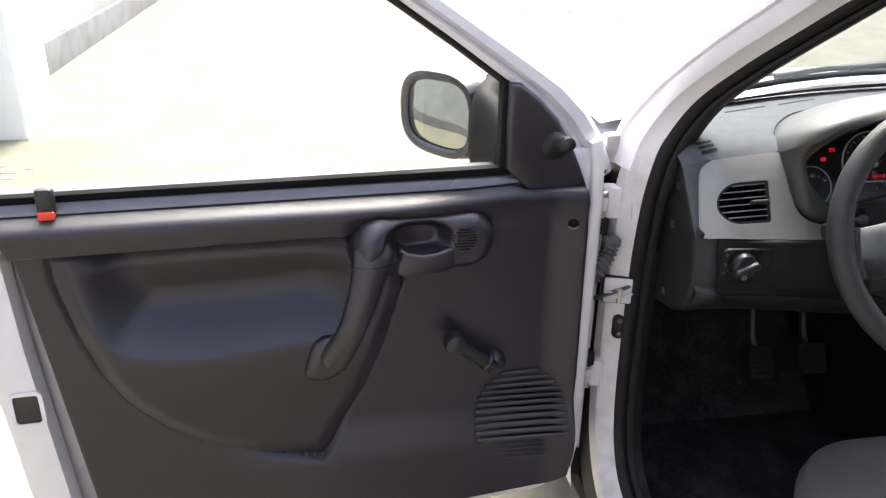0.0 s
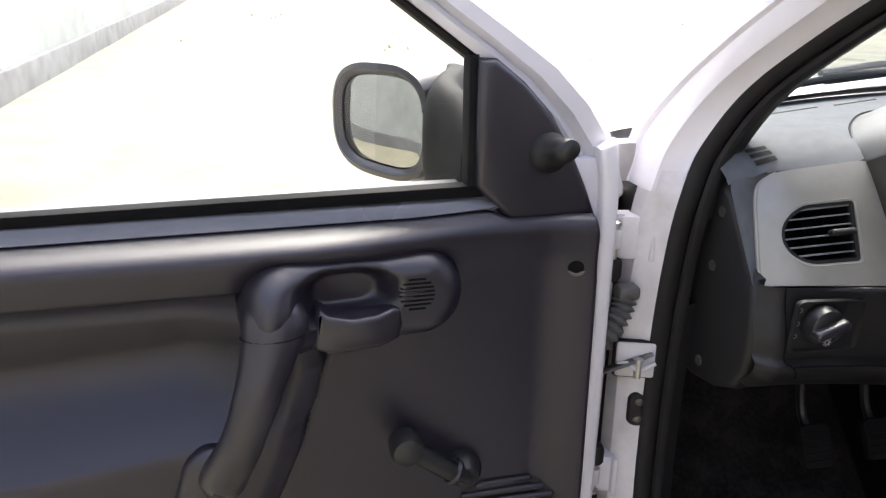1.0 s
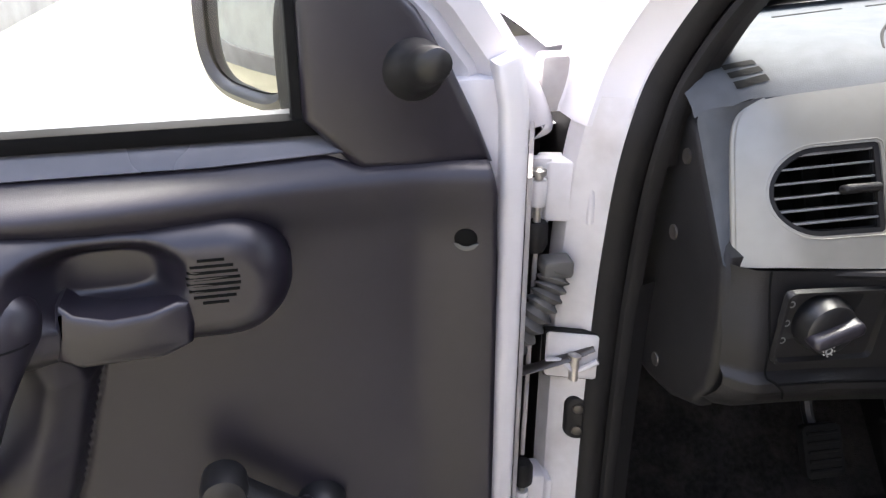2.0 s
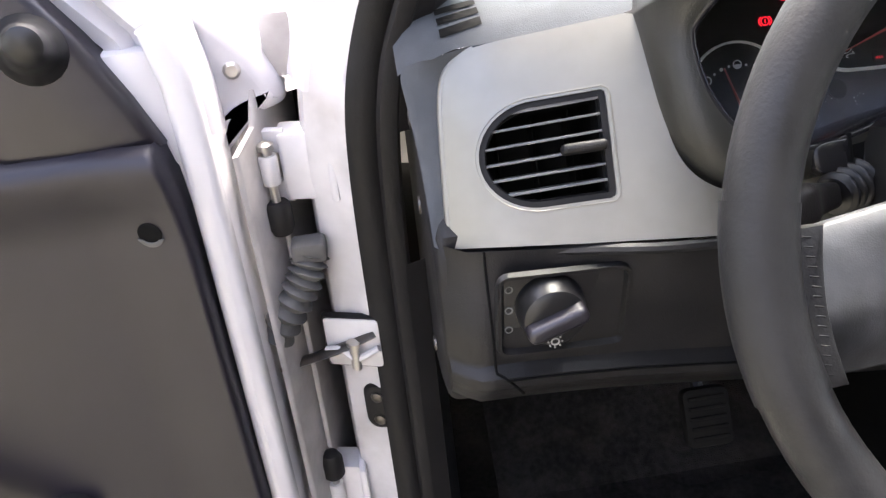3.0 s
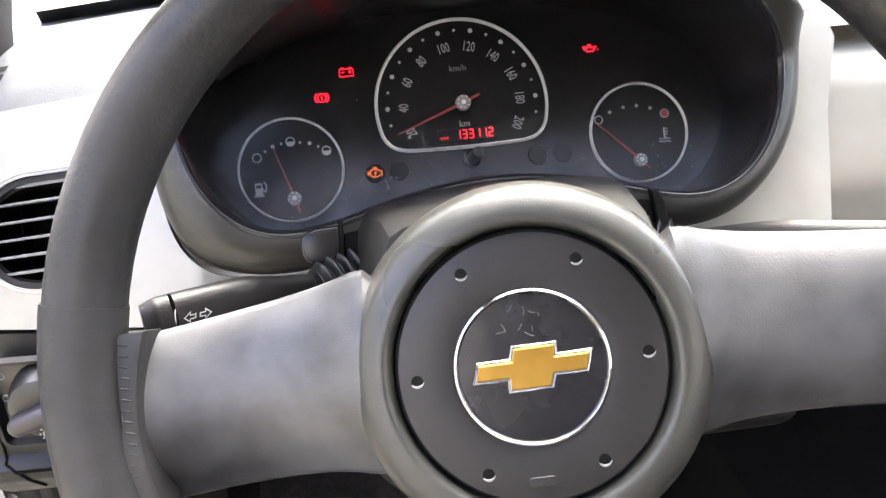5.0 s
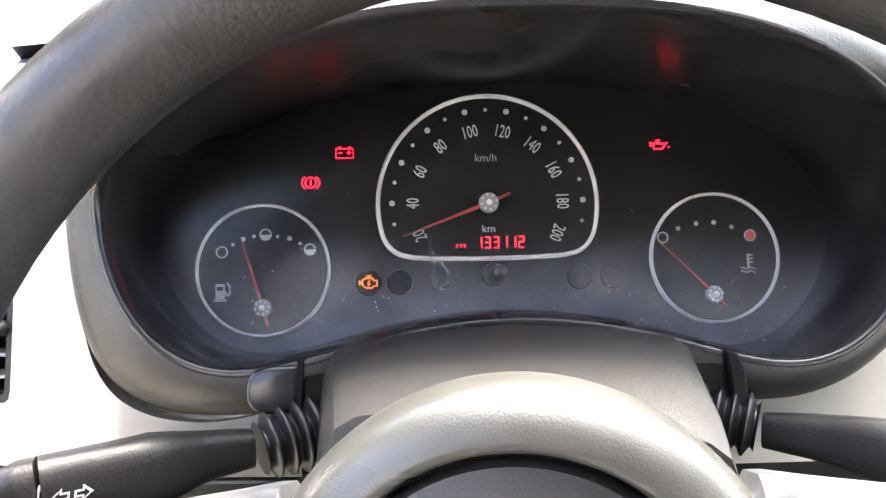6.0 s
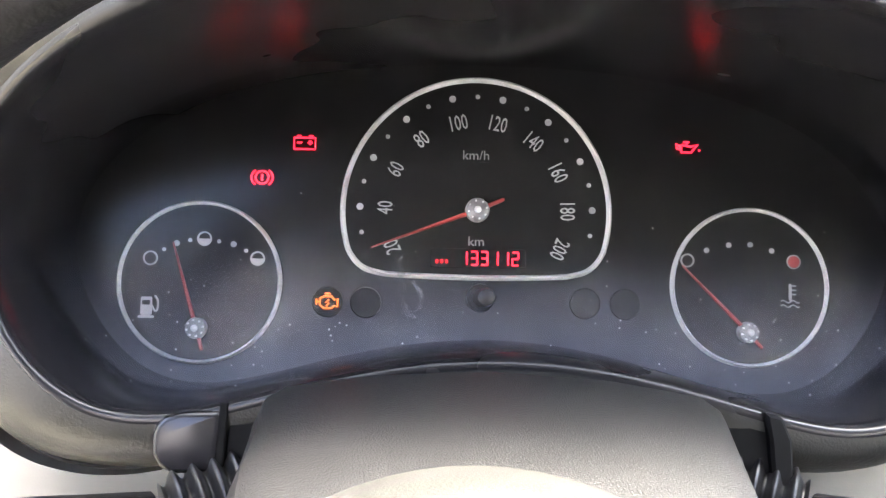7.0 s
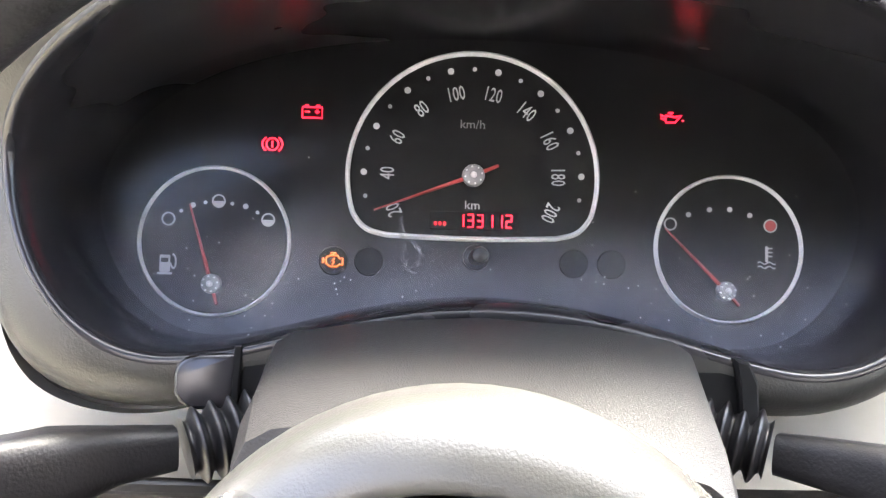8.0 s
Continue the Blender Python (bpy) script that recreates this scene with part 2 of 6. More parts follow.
def part(name, bm, material, parent=None, label="", sharp=38):
    """Links a bmesh, built in world metres, as one mesh under its thing."""
    bmesh.ops.recalc_face_normals(bm, faces=bm.faces)
    lim = radians(sharp)
    for f in bm.faces:
        f.smooth = True
    for e in bm.edges:
        if len(e.link_faces) == 2 and e.calc_face_angle(0) > lim:
            e.smooth = False
    if parent is not None:
        bmesh.ops.translate(bm, verts=bm.verts, vec=-root_place(parent))
    me = bpy.data.meshes.new(name)
    bm.to_mesh(me)
    bm.free()
    me.materials.append(material)
    ob = new(name, me)
    if parent is not None:
        ob.parent = parent
    if label:
        ob["label"] = label
    return ob


def solo(name, bm, material, label, category, kind="", group=""):
    return tagged(part(name, bm, material), label, category, group, kind)


def loft(rings, close=True, cap0=True, cap1=True, bm=None):
    bm = bm or bmesh.new()
    vs = [[bm.verts.new(p) for p in r] for r in rings]
    n = len(rings[0])
    for a, b in zip(vs, vs[1:]):
        for i in range(n if close else n - 1):
            j = (i + 1) % n
            bm.faces.new((a[i], a[j], b[j], b[i]))
    if close and cap0:
        bm.faces.new(vs[0][::-1])
    if close and cap1:
        bm.faces.new(vs[-1])
    return bm


def circle2(r, n=24, cx=0.0, cy=0.0, a0=0.0):
    return [(cx + r * math.cos(a0 + 2 * math.pi * i / n), cy + r * math.sin(a0 + 2 * math.pi * i / n)) for i in range(n)]


def rrect2(w, h, r, n=5, cx=0.0, cy=0.0):
    out = []
    for sx, sy, a in ((1, 1, 0), (-1, 1, 90), (-1, -1, 180), (1, -1, 270)):
        for k in range(n + 1):
            t = radians(a + 90 * k / n)
            out.append((cx + sx * (w / 2 - r) + r * math.cos(t), cy + sy * (h / 2 - r) + r * math.sin(t)))
    return out


def inset2(pts, d):
    """A closed outline, counterclockwise, moved inwards by d."""
    n, out = len(pts), []
    for i in range(n):
        p, a, b = Vector(pts[i]), Vector(pts[i - 1]), Vector(pts[(i + 1) % n])
        e1, e2 = (p - a), (b - p)
        e1 = e1.normalized() if e1.length > 1e-9 else e2.normalized()
        e2 = e2.normalized() if e2.length > 1e-9 else e1
        n1, n2 = Vector((-e1.y, e1.x)), Vector((-e2.y, e2.x))
        m = n1 + n2
        m = m.normalized() if m.length > 1e-6 else n1
        k = max(m.dot(n1), 0.5)
        out.append(tuple(p + m * (d / k)))
    return out


def ccw(pts):
    a = sum(p[0] * q[1] - q[0] * p[1] for p, q in zip(pts, pts[1:] + pts[:1]))
    return pts if a > 0 else pts[::-1]


def slab(pts, place, d0, d1, bevel=0.002, steps=2):
    """A plate of the outline pts from depth d0 up to d1, with a rounded upper edge; place(x, y, d) gives the point."""
    pts = ccw(list(pts))
    rings = [[place(x, y, d0) for x, y in pts]]
    for k in range(steps + 1):
        a = math.pi / 2 * k / steps
        q = inset2(pts, bevel * (1 - math.cos(a))) if k else pts
        rings.append([place(x, y, d1 - bevel + bevel * math.sin(a)) for x, y in q])
    return loft(rings)


def tube(path, radii, n=12, flat=1.0, up=(0, 0, 1), caps=True, bm=None):
    """A swept round bar; flat squeezes it along the second axis."""
    path = [Vector(p) for p in path]
    if not hasattr(radii, "__len__"):
        radii = [radii] * len(path)
    rings, side = [], None
    for i, p in enumerate(path):
        t = (path[min(i + 1, len(path) - 1)] - path[max(i - 1, 0)]).normalized()
        if side is None:
            u = Vector(up)
            if abs(u.dot(t)) > 0.9:
                u = Vector((1, 0, 0))
            side = t.cross(u).normalized()
        side = (side - t * side.dot(t)).normalized()
        oth = t.cross(side)
        rings.append([p + side * (radii[i] * math.cos(a)) + oth * (radii[i] * flat * math.sin(a)) for a in (2 * math.pi * k / n for k in range(n))])
    return loft(rings, cap0=caps, cap1=caps, bm=bm)


def smooth_path(pts, n=8):
    """Points along a Catmull-Rom curve through pts."""
    P = [Vector(p) for p in pts]
    P = [P[0] * 2 - P[1]] + P + [P[-1] * 2 - P[-2]]
    out = []
    for i in range(1, len(P) - 2):
        for k in range(n):
            t = k / n
            a, b, c, d = P[i - 1], P[i], P[i + 1], P[i + 2]
            out.append(0.5 * ((2 * b) + (c - a) * t + (2 * a - 5 * b + 4 * c - d) * t * t + (3 * b - a - 3 * c + d) * t ** 3))
    return out + [P[-2]]


def lathe(profile, place, n=32, cap0=True, cap1=True):
    """Turns a profile of (radius, depth); place(x, y, d) gives the point."""
    return loft([[place(r * math.cos(2 * math.pi * k / n), r * math.sin(2 * math.pi * k / n), d) for k in range(n)] for r, d in profile], cap0=cap0, cap1=cap1)


def ringband(pts_out, pts_in, place, d0, d1):
    """A flat frame between two outlines of equal count."""
    return loft([[place(x, y, d0) for x, y in pts_out], [place(x, y, d1) for x, y in pts_out], [place(x, y, d1) for x, y in pts_in], [place(x, y, d0) for x, y in pts_in],
                 [place(x, y, d0) for x, y in pts_out]], cap0=False, cap1=False)


def surface(fn, us, vs):
    bm = bmesh.new()
    g = [[bm.verts.new(fn(u, v)) for u in us] for v in vs]
    for a, b in zip(g, g[1:]):
        for i in range(len(us) - 1):
            bm.faces.new((a[i], a[i + 1], b[i + 1], b[i]))
    return bm


def steps(a, b, n):
    return [a + (b - a) * i / n for i in range(n + 1)]


def sstep(a, b, x):
    t = min(max((x - a) / (b - a), 0), 1)
    return t * t * (3 - 2 * t)


def interp(x, xs, ys):
    return float(np.interp(x, xs, ys))


def axes_place(origin, ex, ey, ez):
    o, a, b, c = Vector(origin), Vector(ex).normalized(), Vector(ey).normalized(), Vector(ez).normalized()
    return lambda x, y, d=0.0: o + a * x + b * y + c * d


def text_bm(body, size, place, turn=0.0, squeeze=1.0, thick=0.0002, lift=0.0, cx=0.0, cy=0.0):
    """Letters of the built-in font as a mesh, centred on (cx, cy)."""
    cu = bpy.data.curves.new("letters", "FONT")
    cu.body, cu.size, cu.align_x, cu.align_y, cu.extrude = body, size, "CENTER", "CENTER", thick
    cu.resolution_u = 2
    ob = bpy.data.objects.new("letters", cu)
    scene.collection.objects.link(ob)
    me = bpy.data.meshes.new_from_object(ob.evaluated_get(bpy.context.evaluated_depsgraph_get()))
    bm = bmesh.new()
    bm.from_mesh(me)
    bpy.data.objects.remove(ob)
    bpy.data.curves.remove(cu)
    bpy.data.meshes.remove(me)
    c, s = math.cos(turn), math.sin(turn)
    for v in bm.verts:
        x, y = v.co.x * squeeze, v.co.y
        v.co = place(cx + x * c - y * s, cy + x * s + y * c, v.co.z + lift)
    return bm


def smear_mat():
    m = bpy.data.materials.new("dried_smear")
    m.use_nodes = True
    nt = m.node_tree
    b = nt.nodes["Principled BSDF"]
    b.inputs["Base Color"].default_value = (0.5, 0.5, 0.5, 1)
    b.inputs["Roughness"].default_value = 0.7
    tc, n, rg = (nt.nodes.new("ShaderNode" + k) for k in ("TexCoord", "TexNoise", "MapRange"))
    n.inputs["Scale"].default_value, n.inputs["Detail"].default_value = 260, 5
    nt.links.new(tc.outputs["Object"], n.inputs["Vector"])
    nt.links.new(n.outputs["Fac"], rg.inputs["Value"])
    rg.inputs["From Min"].default_value, rg.inputs["From Max"].default_value = 0.40, 0.72
    rg.inputs["To Min"].default_value, rg.inputs["To Max"].default_value = 0.0, 0.30
    nt.links.new(rg.outputs[0], b.inputs["Alpha"])
    return m


SMEAR = smear_mat()

# ---- outside ----
def ground_h(x, y):
    return 0.012 * noise.noise((x * 0.6, y * 0.6, 0)) if abs(x) < 15 and abs(y) < 30 else 0.0


gx = [-400, -100, -40, -20] + steps(-12, 12, 60) + [20, 40, 100, 400]
gy = [-400, -100, -40] + steps(-20, 30, 90) + [40, 100, 400]
solo("ground", surface(lambda u, v: (u, v, ground_h(u, v) - 0.012), gx, gy), GROUND, "pale dusty concrete yard with faint tyre marks", "ground", "structure")
bmw = slab([(-3.75, -12), (-3.42, -12), (-3.42, 60), (-3.75, 60)], lambda x, y, d: Vector((x, y, d)), -0.1, 2.6, 0.03)
solo("wall_west", bmw, WALL, "long grey plastered yard wall with pale stains", "wall", "structure")
bmk = slab([(-3.42, -3.0), (-3.34, -3.0), (-3.34, 60), (-3.42, 60)], lambda x, y, d: Vector((x, y, d)), -0.1, 0.26, 0.03)
solo("kerb", bmk, PLINTH, "dark grey plinth along the foot of the yard wall", "plinth", "structure")
# Unseen wall, added behind the camera to hold back low sky light.
bms_ = slab([(-3.42, -3.3), (9.0, -3.3), (9.0, -3.0), (-3.42, -3.0)], lambda x, y, d: Vector((x, y, d)), -0.1, 2.7, 0.03)
solo("sky_block_wall", bms_, WALL_DARK, "unseen grey wall added behind the camera to block low sky light", "wall", "structure")
bmp = slab(rrect2(0.5, 0.62, 0.03, cx=-3.16, cy=4.42), lambda x, y, d: Vector((x, y, d)), -0.05, 2.7, 0.02)
solo("gate_pillar", bmp, WALL_WHITE, "square white pillar standing in front of the grey yard wall", "pillar")


random.seed(4)
bmt = bmesh.new()
for i in range(700):
    x, y = random.uniform(-3.3, 12), random.uniform(9, 30)
    if noise.noise((x * 0.35, y * 0.35, 8)) < 0.25:
        continue
    a, hgt = random.uniform(0, 6.28), random.uniform(0.02, 0.07)
    d = Vector((math.cos(a), math.sin(a), 0))
    w = d.cross(Vector((0, 0, 1))) * random.uniform(0.01, 0.03)
    p = Vector((x, y, ground_h(x, y) - 0.014))
    q = p + d * hgt * random.uniform(0.3, 1.0) + Vector((0, 0, hgt))
    bmt.faces.new([bmt.verts.new(p - w), bmt.verts.new(p + w), bmt.verts.new(q)])
solo("dry_grass", bmt, DRY, "sparse low dry grass growing through the yard", "grass", "stuff")
for x, y, s in ((-2.1, 3.2, 0.014), (-1.75, 2.9, 0.011), (-2.4, 5.3, 0.018), (-1.4, 4.6, 0.014), (-2.75, 6.0, 0.022), (-2.9, 6.8, 0.02), (-1.9, 7.5, 0.022), (-1.62, 2.2, 0.01)):
    st = lathe([(s * 0.7, -0.01), (s, s * 0.15), (s * 0.7, s * 0.45), (s * 0.2, s * 0.55)], lambda a, c, d: Vector((x + a * 1.3, y + c + 0.3 * a, ground_h(x, y) - 0.014 + d)), 9)
    solo("pebble", st, WALL_DARK, "small grey stone lying on the yard", "stone", group="loose stones")

# ---- car body ----
body = empty("car", (0, -0.5, 0.0), "white compact hatchback with its driver's door wide open", "car")

# the doorway's edge, as (y, z); its x follows the body side
EDGE = [(-1.02, 0.36), (-0.6, 0.355), (-0.25, 0.36), (-0.09, 0.372), (0.0, 0.40), (0.045, 0.46), (0.062, 0.55), (0.066, 0.68), (0.064, 0.8), (0.055, 0.9),
        (0.048, 0.96), (0.045, 1.01), (0.018, 1.075), (-0.045, 1.135), (-0.125, 1.195), (-0.22, 1.262), (-0.34, 1.325), (-0.5, 1.358), (-0.75, 1.37), (-1.02, 1.365)]
edge3 = smooth_path([Vector((0, y, z)) for y, z in EDGE], 8)


def side_x(z):
    k = z - 0.97
    return -0.72 + 0.45 * (math.sqrt(k * k + 0.0025) + k) / 2 - 0.003


def swept(profile, path=None, close=False, slim=0.0):
    """Sweeps (outward, x) offsets along the doorway's edge."""
    path = path or edge3
    rings = []
    for i, p in enumerate(path):
        t = (path[min(i + 1, len(path) - 1)] - path[max(i - 1, 0)]).normalized()
        m = Vector((0, t.z, -t.y)) * (1 - slim * sstep(0.99, 1.10, p.z))
        rings.append([Vector((side_x(p.z) + dx, p.y, p.z)) + m * dm for dm, dx in profile])
    return loft(rings, close=close)


edge_low = [p for p in edge3 if p.z < 0.985 and p.y > -2]
edge_up = [p for p in edge3 if p.z > 0.955]
part("door_frame", swept([(0.0, 0.012), (0.004, -0.004), (0.010, -0.010), (0.015, -0.024), (0.020, -0.030), (0.030, -0.032), (0.042, -0.034)], edge_low),
     WHITE_DIRTY, body, "white painted hinge pillar with grime in its folds")
# The pillar's painted return is made dark here to stand for shade.
part("hinge_recess_shade", swept([(0.042, -0.034), (0.060, -0.030), (0.12, -0.030)], [p for p in edge_low if p.y > -0.2]), RUBBER, body, "dark sheet standing for shade behind the hinge pillar")
part("pillar_face", swept([(0.0, 0.012), (0.004, -0.004), (0.012, -0.010), (0.018, -0.030), (0.030, -0.036), (0.056, -0.040), (0.060, -0.046), (0.076, -0.046), (0.090, -0.03), (0.09, 0.02)], edge_up, False, 0.45),
     WHITE, body, "white painted windscreen pillar")
# Dark backing sheet put in for the shade behind the hinges.
part("hinge_gap_shade", surface(lambda u, v: (u, 0.165 + 0.2 * (-0.74 - u), v), steps(-0.80, -0.735, 3), steps(0.30, 0.95, 6)), RUBBER, body, "dark sheet standing for shade in the gap behind the hinges")
# Added sheet that covers a bright slit in view; its paint is greyed for shade.
part("slit_cover", surface(lambda u, v: (u, 0.138, v), steps(-0.835, -0.79, 2), steps(0.42, 0.97, 6)), JAMB, body, "added sheet closing the bright slit behind the hinges, greyed for shade")
seal = [(0.009 * math.cos(a) + 0.004, 0.013 * math.sin(a) + 0.010) for a in (2 * math.pi * k / 10 for k in range(10))]
part("door_seal", swept(seal, close=True), RUBBER, body, "black rubber door seal")
lip = [(0.006 * math.cos(a) - 0.006, 0.008 * math.sin(a) + 0.026) for a in (2 * math.pi * k / 8 for k in range(8))]
part("seal_lip", swept(lip, close=True), RUBBER, body)
up = [p for p in edge3 if p.z > 0.93 and p.y > -0.6]
part("pillar_trim", swept([(-0.008, 0.03), (-0.005, 0.045), (0.012, 0.060), (0.045, 0.062), (0.06, 0.05), (0.06, 0.02)], up), DASH, body, "dark plastic trim on the windscreen pillar")
low = [p for p in edge3 if p.y > -0.2 and p.z < 0.84]
part("kick_panel", swept([(-0.012, 0.03), (-0.006, 0.045), (0.03, 0.055), (0.10, 0.06), (0.26, 0.065), (0.40, 0.07)], low), DASH, body, "black kick panel beside the footwell")
# fender, bonnet, cowl, windscreen
def fender(u, v):
    # u 0..1 forward, v 0..1 from the sill up and over
    y = 0.13 + 1.35 * u
    top = interp(u, [0, 0.3, 0.5, 1], [0.965, 0.955, 0.90, 0.70])
    z = interp(v, [0, 0.75, 0.9, 1], [0.30, top - 0.06, top - 0.015, top])
    x = -0.785 + interp(v, [0, 0.4, 0.75, 0.9, 1], [0.02, -0.01, 0.0, 0.02, 0.235]) + 0.06 * u * u
    return (x, y, z)


part("fender", surface(fender, steps(0, 1, 16), steps(0, 1, 16)), WHITE, body, "white front fender")
def bonnet(u, v):
    y = 0.44 + 1.06 * v - 0.06 * (1 - v) * abs(2 * u - 1) ** 2 * 2
    x = -0.70 + 1.40 * u
    z = interp(v, [0, 0.14, 0.30, 0.6, 1], [0.985, 0.992, 0.985, 0.90, 0.70]) + 0.015 * (1 - abs(2 * u - 1) ** 2.5) - 0.012
    return (x, y, z)


part("bonnet", surface(bonnet, steps(0, 1, 20), steps(0, 1, 12)), WHITE, body, "white bonnet")
def cowl(u, v):
    x = -0.54 + 1.08 * u
    y = 0.383 - 0.15 * abs(2 * u - 1) ** 2.0
    return (x, y - 0.035 + 0.09 * v, 0.992 + 0.02 * (1 - abs(2 * u - 1) ** 2) + 0.014 * math.sin(v * math.pi))


part("cowl", surface(cowl, steps(0, 1, 24), steps(0, 1, 6)), BLACK, body, "black plastic scuttle below the windscreen")
def screen(u, v):
    k = abs(2 * u - 1)
    b = Vector((-0.655 + 1.31 * u, 0.353 - 0.15 * k ** 2.0, 1.014 + 0.012 * (1 - k * k)))
    t = Vector((-0.52 + 1.04 * u, -0.32 - 0.08 * k * k, 1.365))
    return b.lerp(t, v)


ws = part("windscreen", surface(screen, steps(0, 1, 20), steps(0, 1, 10)), SCREEN, body, "clear laminated windscreen")
ws.visible_shadow = False
part("screen_border", surface(lambda u, v: Vector(screen(u, v * 0.035)) + Vector((0, -0.003, -0.003)), steps(0, 1, 20), steps(0, 1, 2)), BLACK, body, "black ceramic band at the foot of the windscreen")
# floor, sill, roof and the closed far side and rear
part("floor_pan", slab([(-0.74, -1.9), (0.74, -1.9), (0.74, 0.62), (-0.74, 0.62)], lambda x, y, d: Vector((x, y, d)), 0.26, 0.30, 0.005), CARPET, body, "dark carpeted floor")
part("firewall", surface(lambda u, v: (u, interp(v, [0, 0.5, 0.9, 1], [0.30, 0.50, 0.50, 0.36]), interp(v, [0, 0.5, 0.9, 1], [0.30, 0.46, 0.86, 0.93])), steps(-0.60, 0.60, 10), steps(0, 1, 10)), CARPET, body)
part("sill", slab([(-0.80, 0.24), (-0.70, 0.24), (-0.70, 0.34), (-0.715, 0.352), (-0.75, 0.35), (-0.80, 0.33)], lambda x, y, d: Vector((x, d, y)), -1.2, 0.02, 0.004), WHITE_DIRTY, body, "white door sill")
def roof(u, v):
    x = -0.545 + 1.09 * u
    return (x, -0.33 - 1.6 * v, 1.385 + 0.04 * (1 - abs(2 * u - 1) ** 2.2) + 0.03 * math.sin(math.pi * min(v * 0.8 + 0.1, 1)))


part("roof", surface(roof, steps(0, 1, 14), steps(0, 1, 10)), WHITE, body, "white roof")
part("headliner", surface(lambda u, v: Vector(roof(u, v)) - Vector((0, 0, 0.025)), steps(0.01, 0.99, 14), steps(0, 1, 10)), LINER, body, "pale fabric headliner")
part("far_side", surface(lambda u, v: (0.74 - 0.19 * sstep(0.95, 1.38, u) * 1.0, v, u), [0.3, 0.5, 0.7, 0.9, 0.95], steps(-1.9, 0.4, 10)), DASH, body, "dark trim of the closed passenger side")
fs = part("side_window", surface(lambda u, v: (0.74 - 0.42 * (u - 0.95), v, u), [0.95, 1.1, 1.25, 1.38], steps(-1.9, 0.1, 8)), GLASS, body)
fs.visible_shadow = False
part("rear_panel", surface(lambda u, v: (u, -1.9, v), steps(-0.74, 0.74, 4), steps(0.3, 1.0, 4)), DASH, body)
rw = part("rear_window", surface(lambda u, v: (u, -1.9 + 0.1 * (v - 1.0), v), steps(-0.7, 0.7, 4), steps(1.0, 1.40, 4)), GLASS, body)
rw.visible_shadow = False
part("pillar", slab([(-1.02, 0.3), (-1.22, 0.3), (-1.30, 1.37), (-1.04, 1.37)], lambda y, z, d: Vector((side_x(z) + d, y, z)), -0.04, 0.03, 0.01), DASH, body, "dark pillar behind the doorway")
part("rear_side", surface(lambda u, v: (side_x(v) - 0.02, u, v), [-1.9, -1.6, -1.22], steps(0.3, 0.96, 4)), DASH, body)
# outer skin of the closed sides, and the road wheels
part("outer_side", surface(lambda u, v: (0.765 + 0.015 * math.sin(math.pi * v), u, 0.24 + 0.72 * v), steps(-1.95, 1.45, 10), steps(0, 1, 8)), WHITE, body, "white outer side of the car")
part("outer_side", surface(lambda u, v: (-0.765 - 0.015 * math.sin(math.pi * v), u, 0.24 + 0.72 * v), steps(-1.95, -1.03, 6), steps(0, 1, 8)), WHITE, body, "white outer side of the car")
part("tailgate", surface(lambda u, v: (u, -1.95 - 0.03 * math.cos(u * 2), 0.24 + 0.76 * v), steps(-0.765, 0.765, 8), steps(0, 1, 6)), WHITE, body, "white tailgate")
part("nose", surface(lambda u, v: (u, 1.49 + 0.05 * math.cos(u * 2) * (1 - 0.5 * v), 0.24 + 0.46 * v), steps(-0.72, 0.72, 8), steps(0, 1, 6)), WHITE, body, "white front bumper")
for sx in (-1, 1):
    for y0 in (0.86, -1.52):
        WP = lambda x, y, d, sx=sx, y0=y0: Vector((sx * (0.67 + d), y0 + x, 0.275 + y))
        wh = part("wheel", lathe([(0.170, 0.0), (0.170, 0.05), (0.150, 0.065), (0.06, 0.055), (0.05, 0.075), (0.01, 0.076)], WP, 28), STEEL, body, "grey steel road wheel")
        part("tyre", lathe([(0.172, -0.05), (0.235, -0.06), (0.270, -0.045), (0.275, 0.0), (0.270, 0.055), (0.235, 0.070), (0.172, 0.058)], WP, 32, cap0=False, cap1=False), RUBBER, wh, "black tyre")
# jamb details: light switch, harness hole, bolts
P_ = lambda x, y, d=0.0: Vector((-0.729 + x, 0.076 - d - x * 0.35, 0.687 + y))
part("switch_gasket", slab(rrect2(0.021, 0.046, 0.010, cy=-0.006), P_, -0.006, 0.006, 0.003), RUBBER, body, "oval rubber gasket of the courtesy light switch")
for dz in (0.006, -0.018):
    part("bolt", lathe([(0.0048, 0), (0.0048, 0.002), (0.003, 0.003)], lambda x, y, d, dz=dz: P_(x, y + dz, d + 0.006), 10), STEEL_DARK, body)
P_ = lambda x, y, d=0.0: Vector((-0.740 + x, 0.073 - d - x * 0.35, 0.752 + y))
part("bracket_outline", slab(rrect2(0.0455, 0.0475, 0.003, 2), P_, -0.004, 0.0035, 0.0005), RUBBER, body, "larger dark plate that outlines the bracket")
part("check_bracket", slab(rrect2(0.043, 0.045, 0.003, 2), P_, -0.004, 0.005, 0.001), WHITE_DIRTY, body, "white painted bracket of the door check")
part("check_clamp", tube(smooth_path([P_(-0.022, -0.004, 0.010), P_(-0.010, -0.002, 0.012), P_(0.002, -0.010, 0.012), P_(0.020, 0.000, 0.010)], 4), 0.0030, 8), WHITE_DIRTY, body)
part("check_pin", lathe([(0.004, -0.022), (0.004, 0.010), (0.0055, 0.010), (0.0055, 0.014), (0.003, 0.015)], lambda x, y, d: P_(x, -0.004 + d * 0.7, 0.012 + y), 12), STEEL, body)
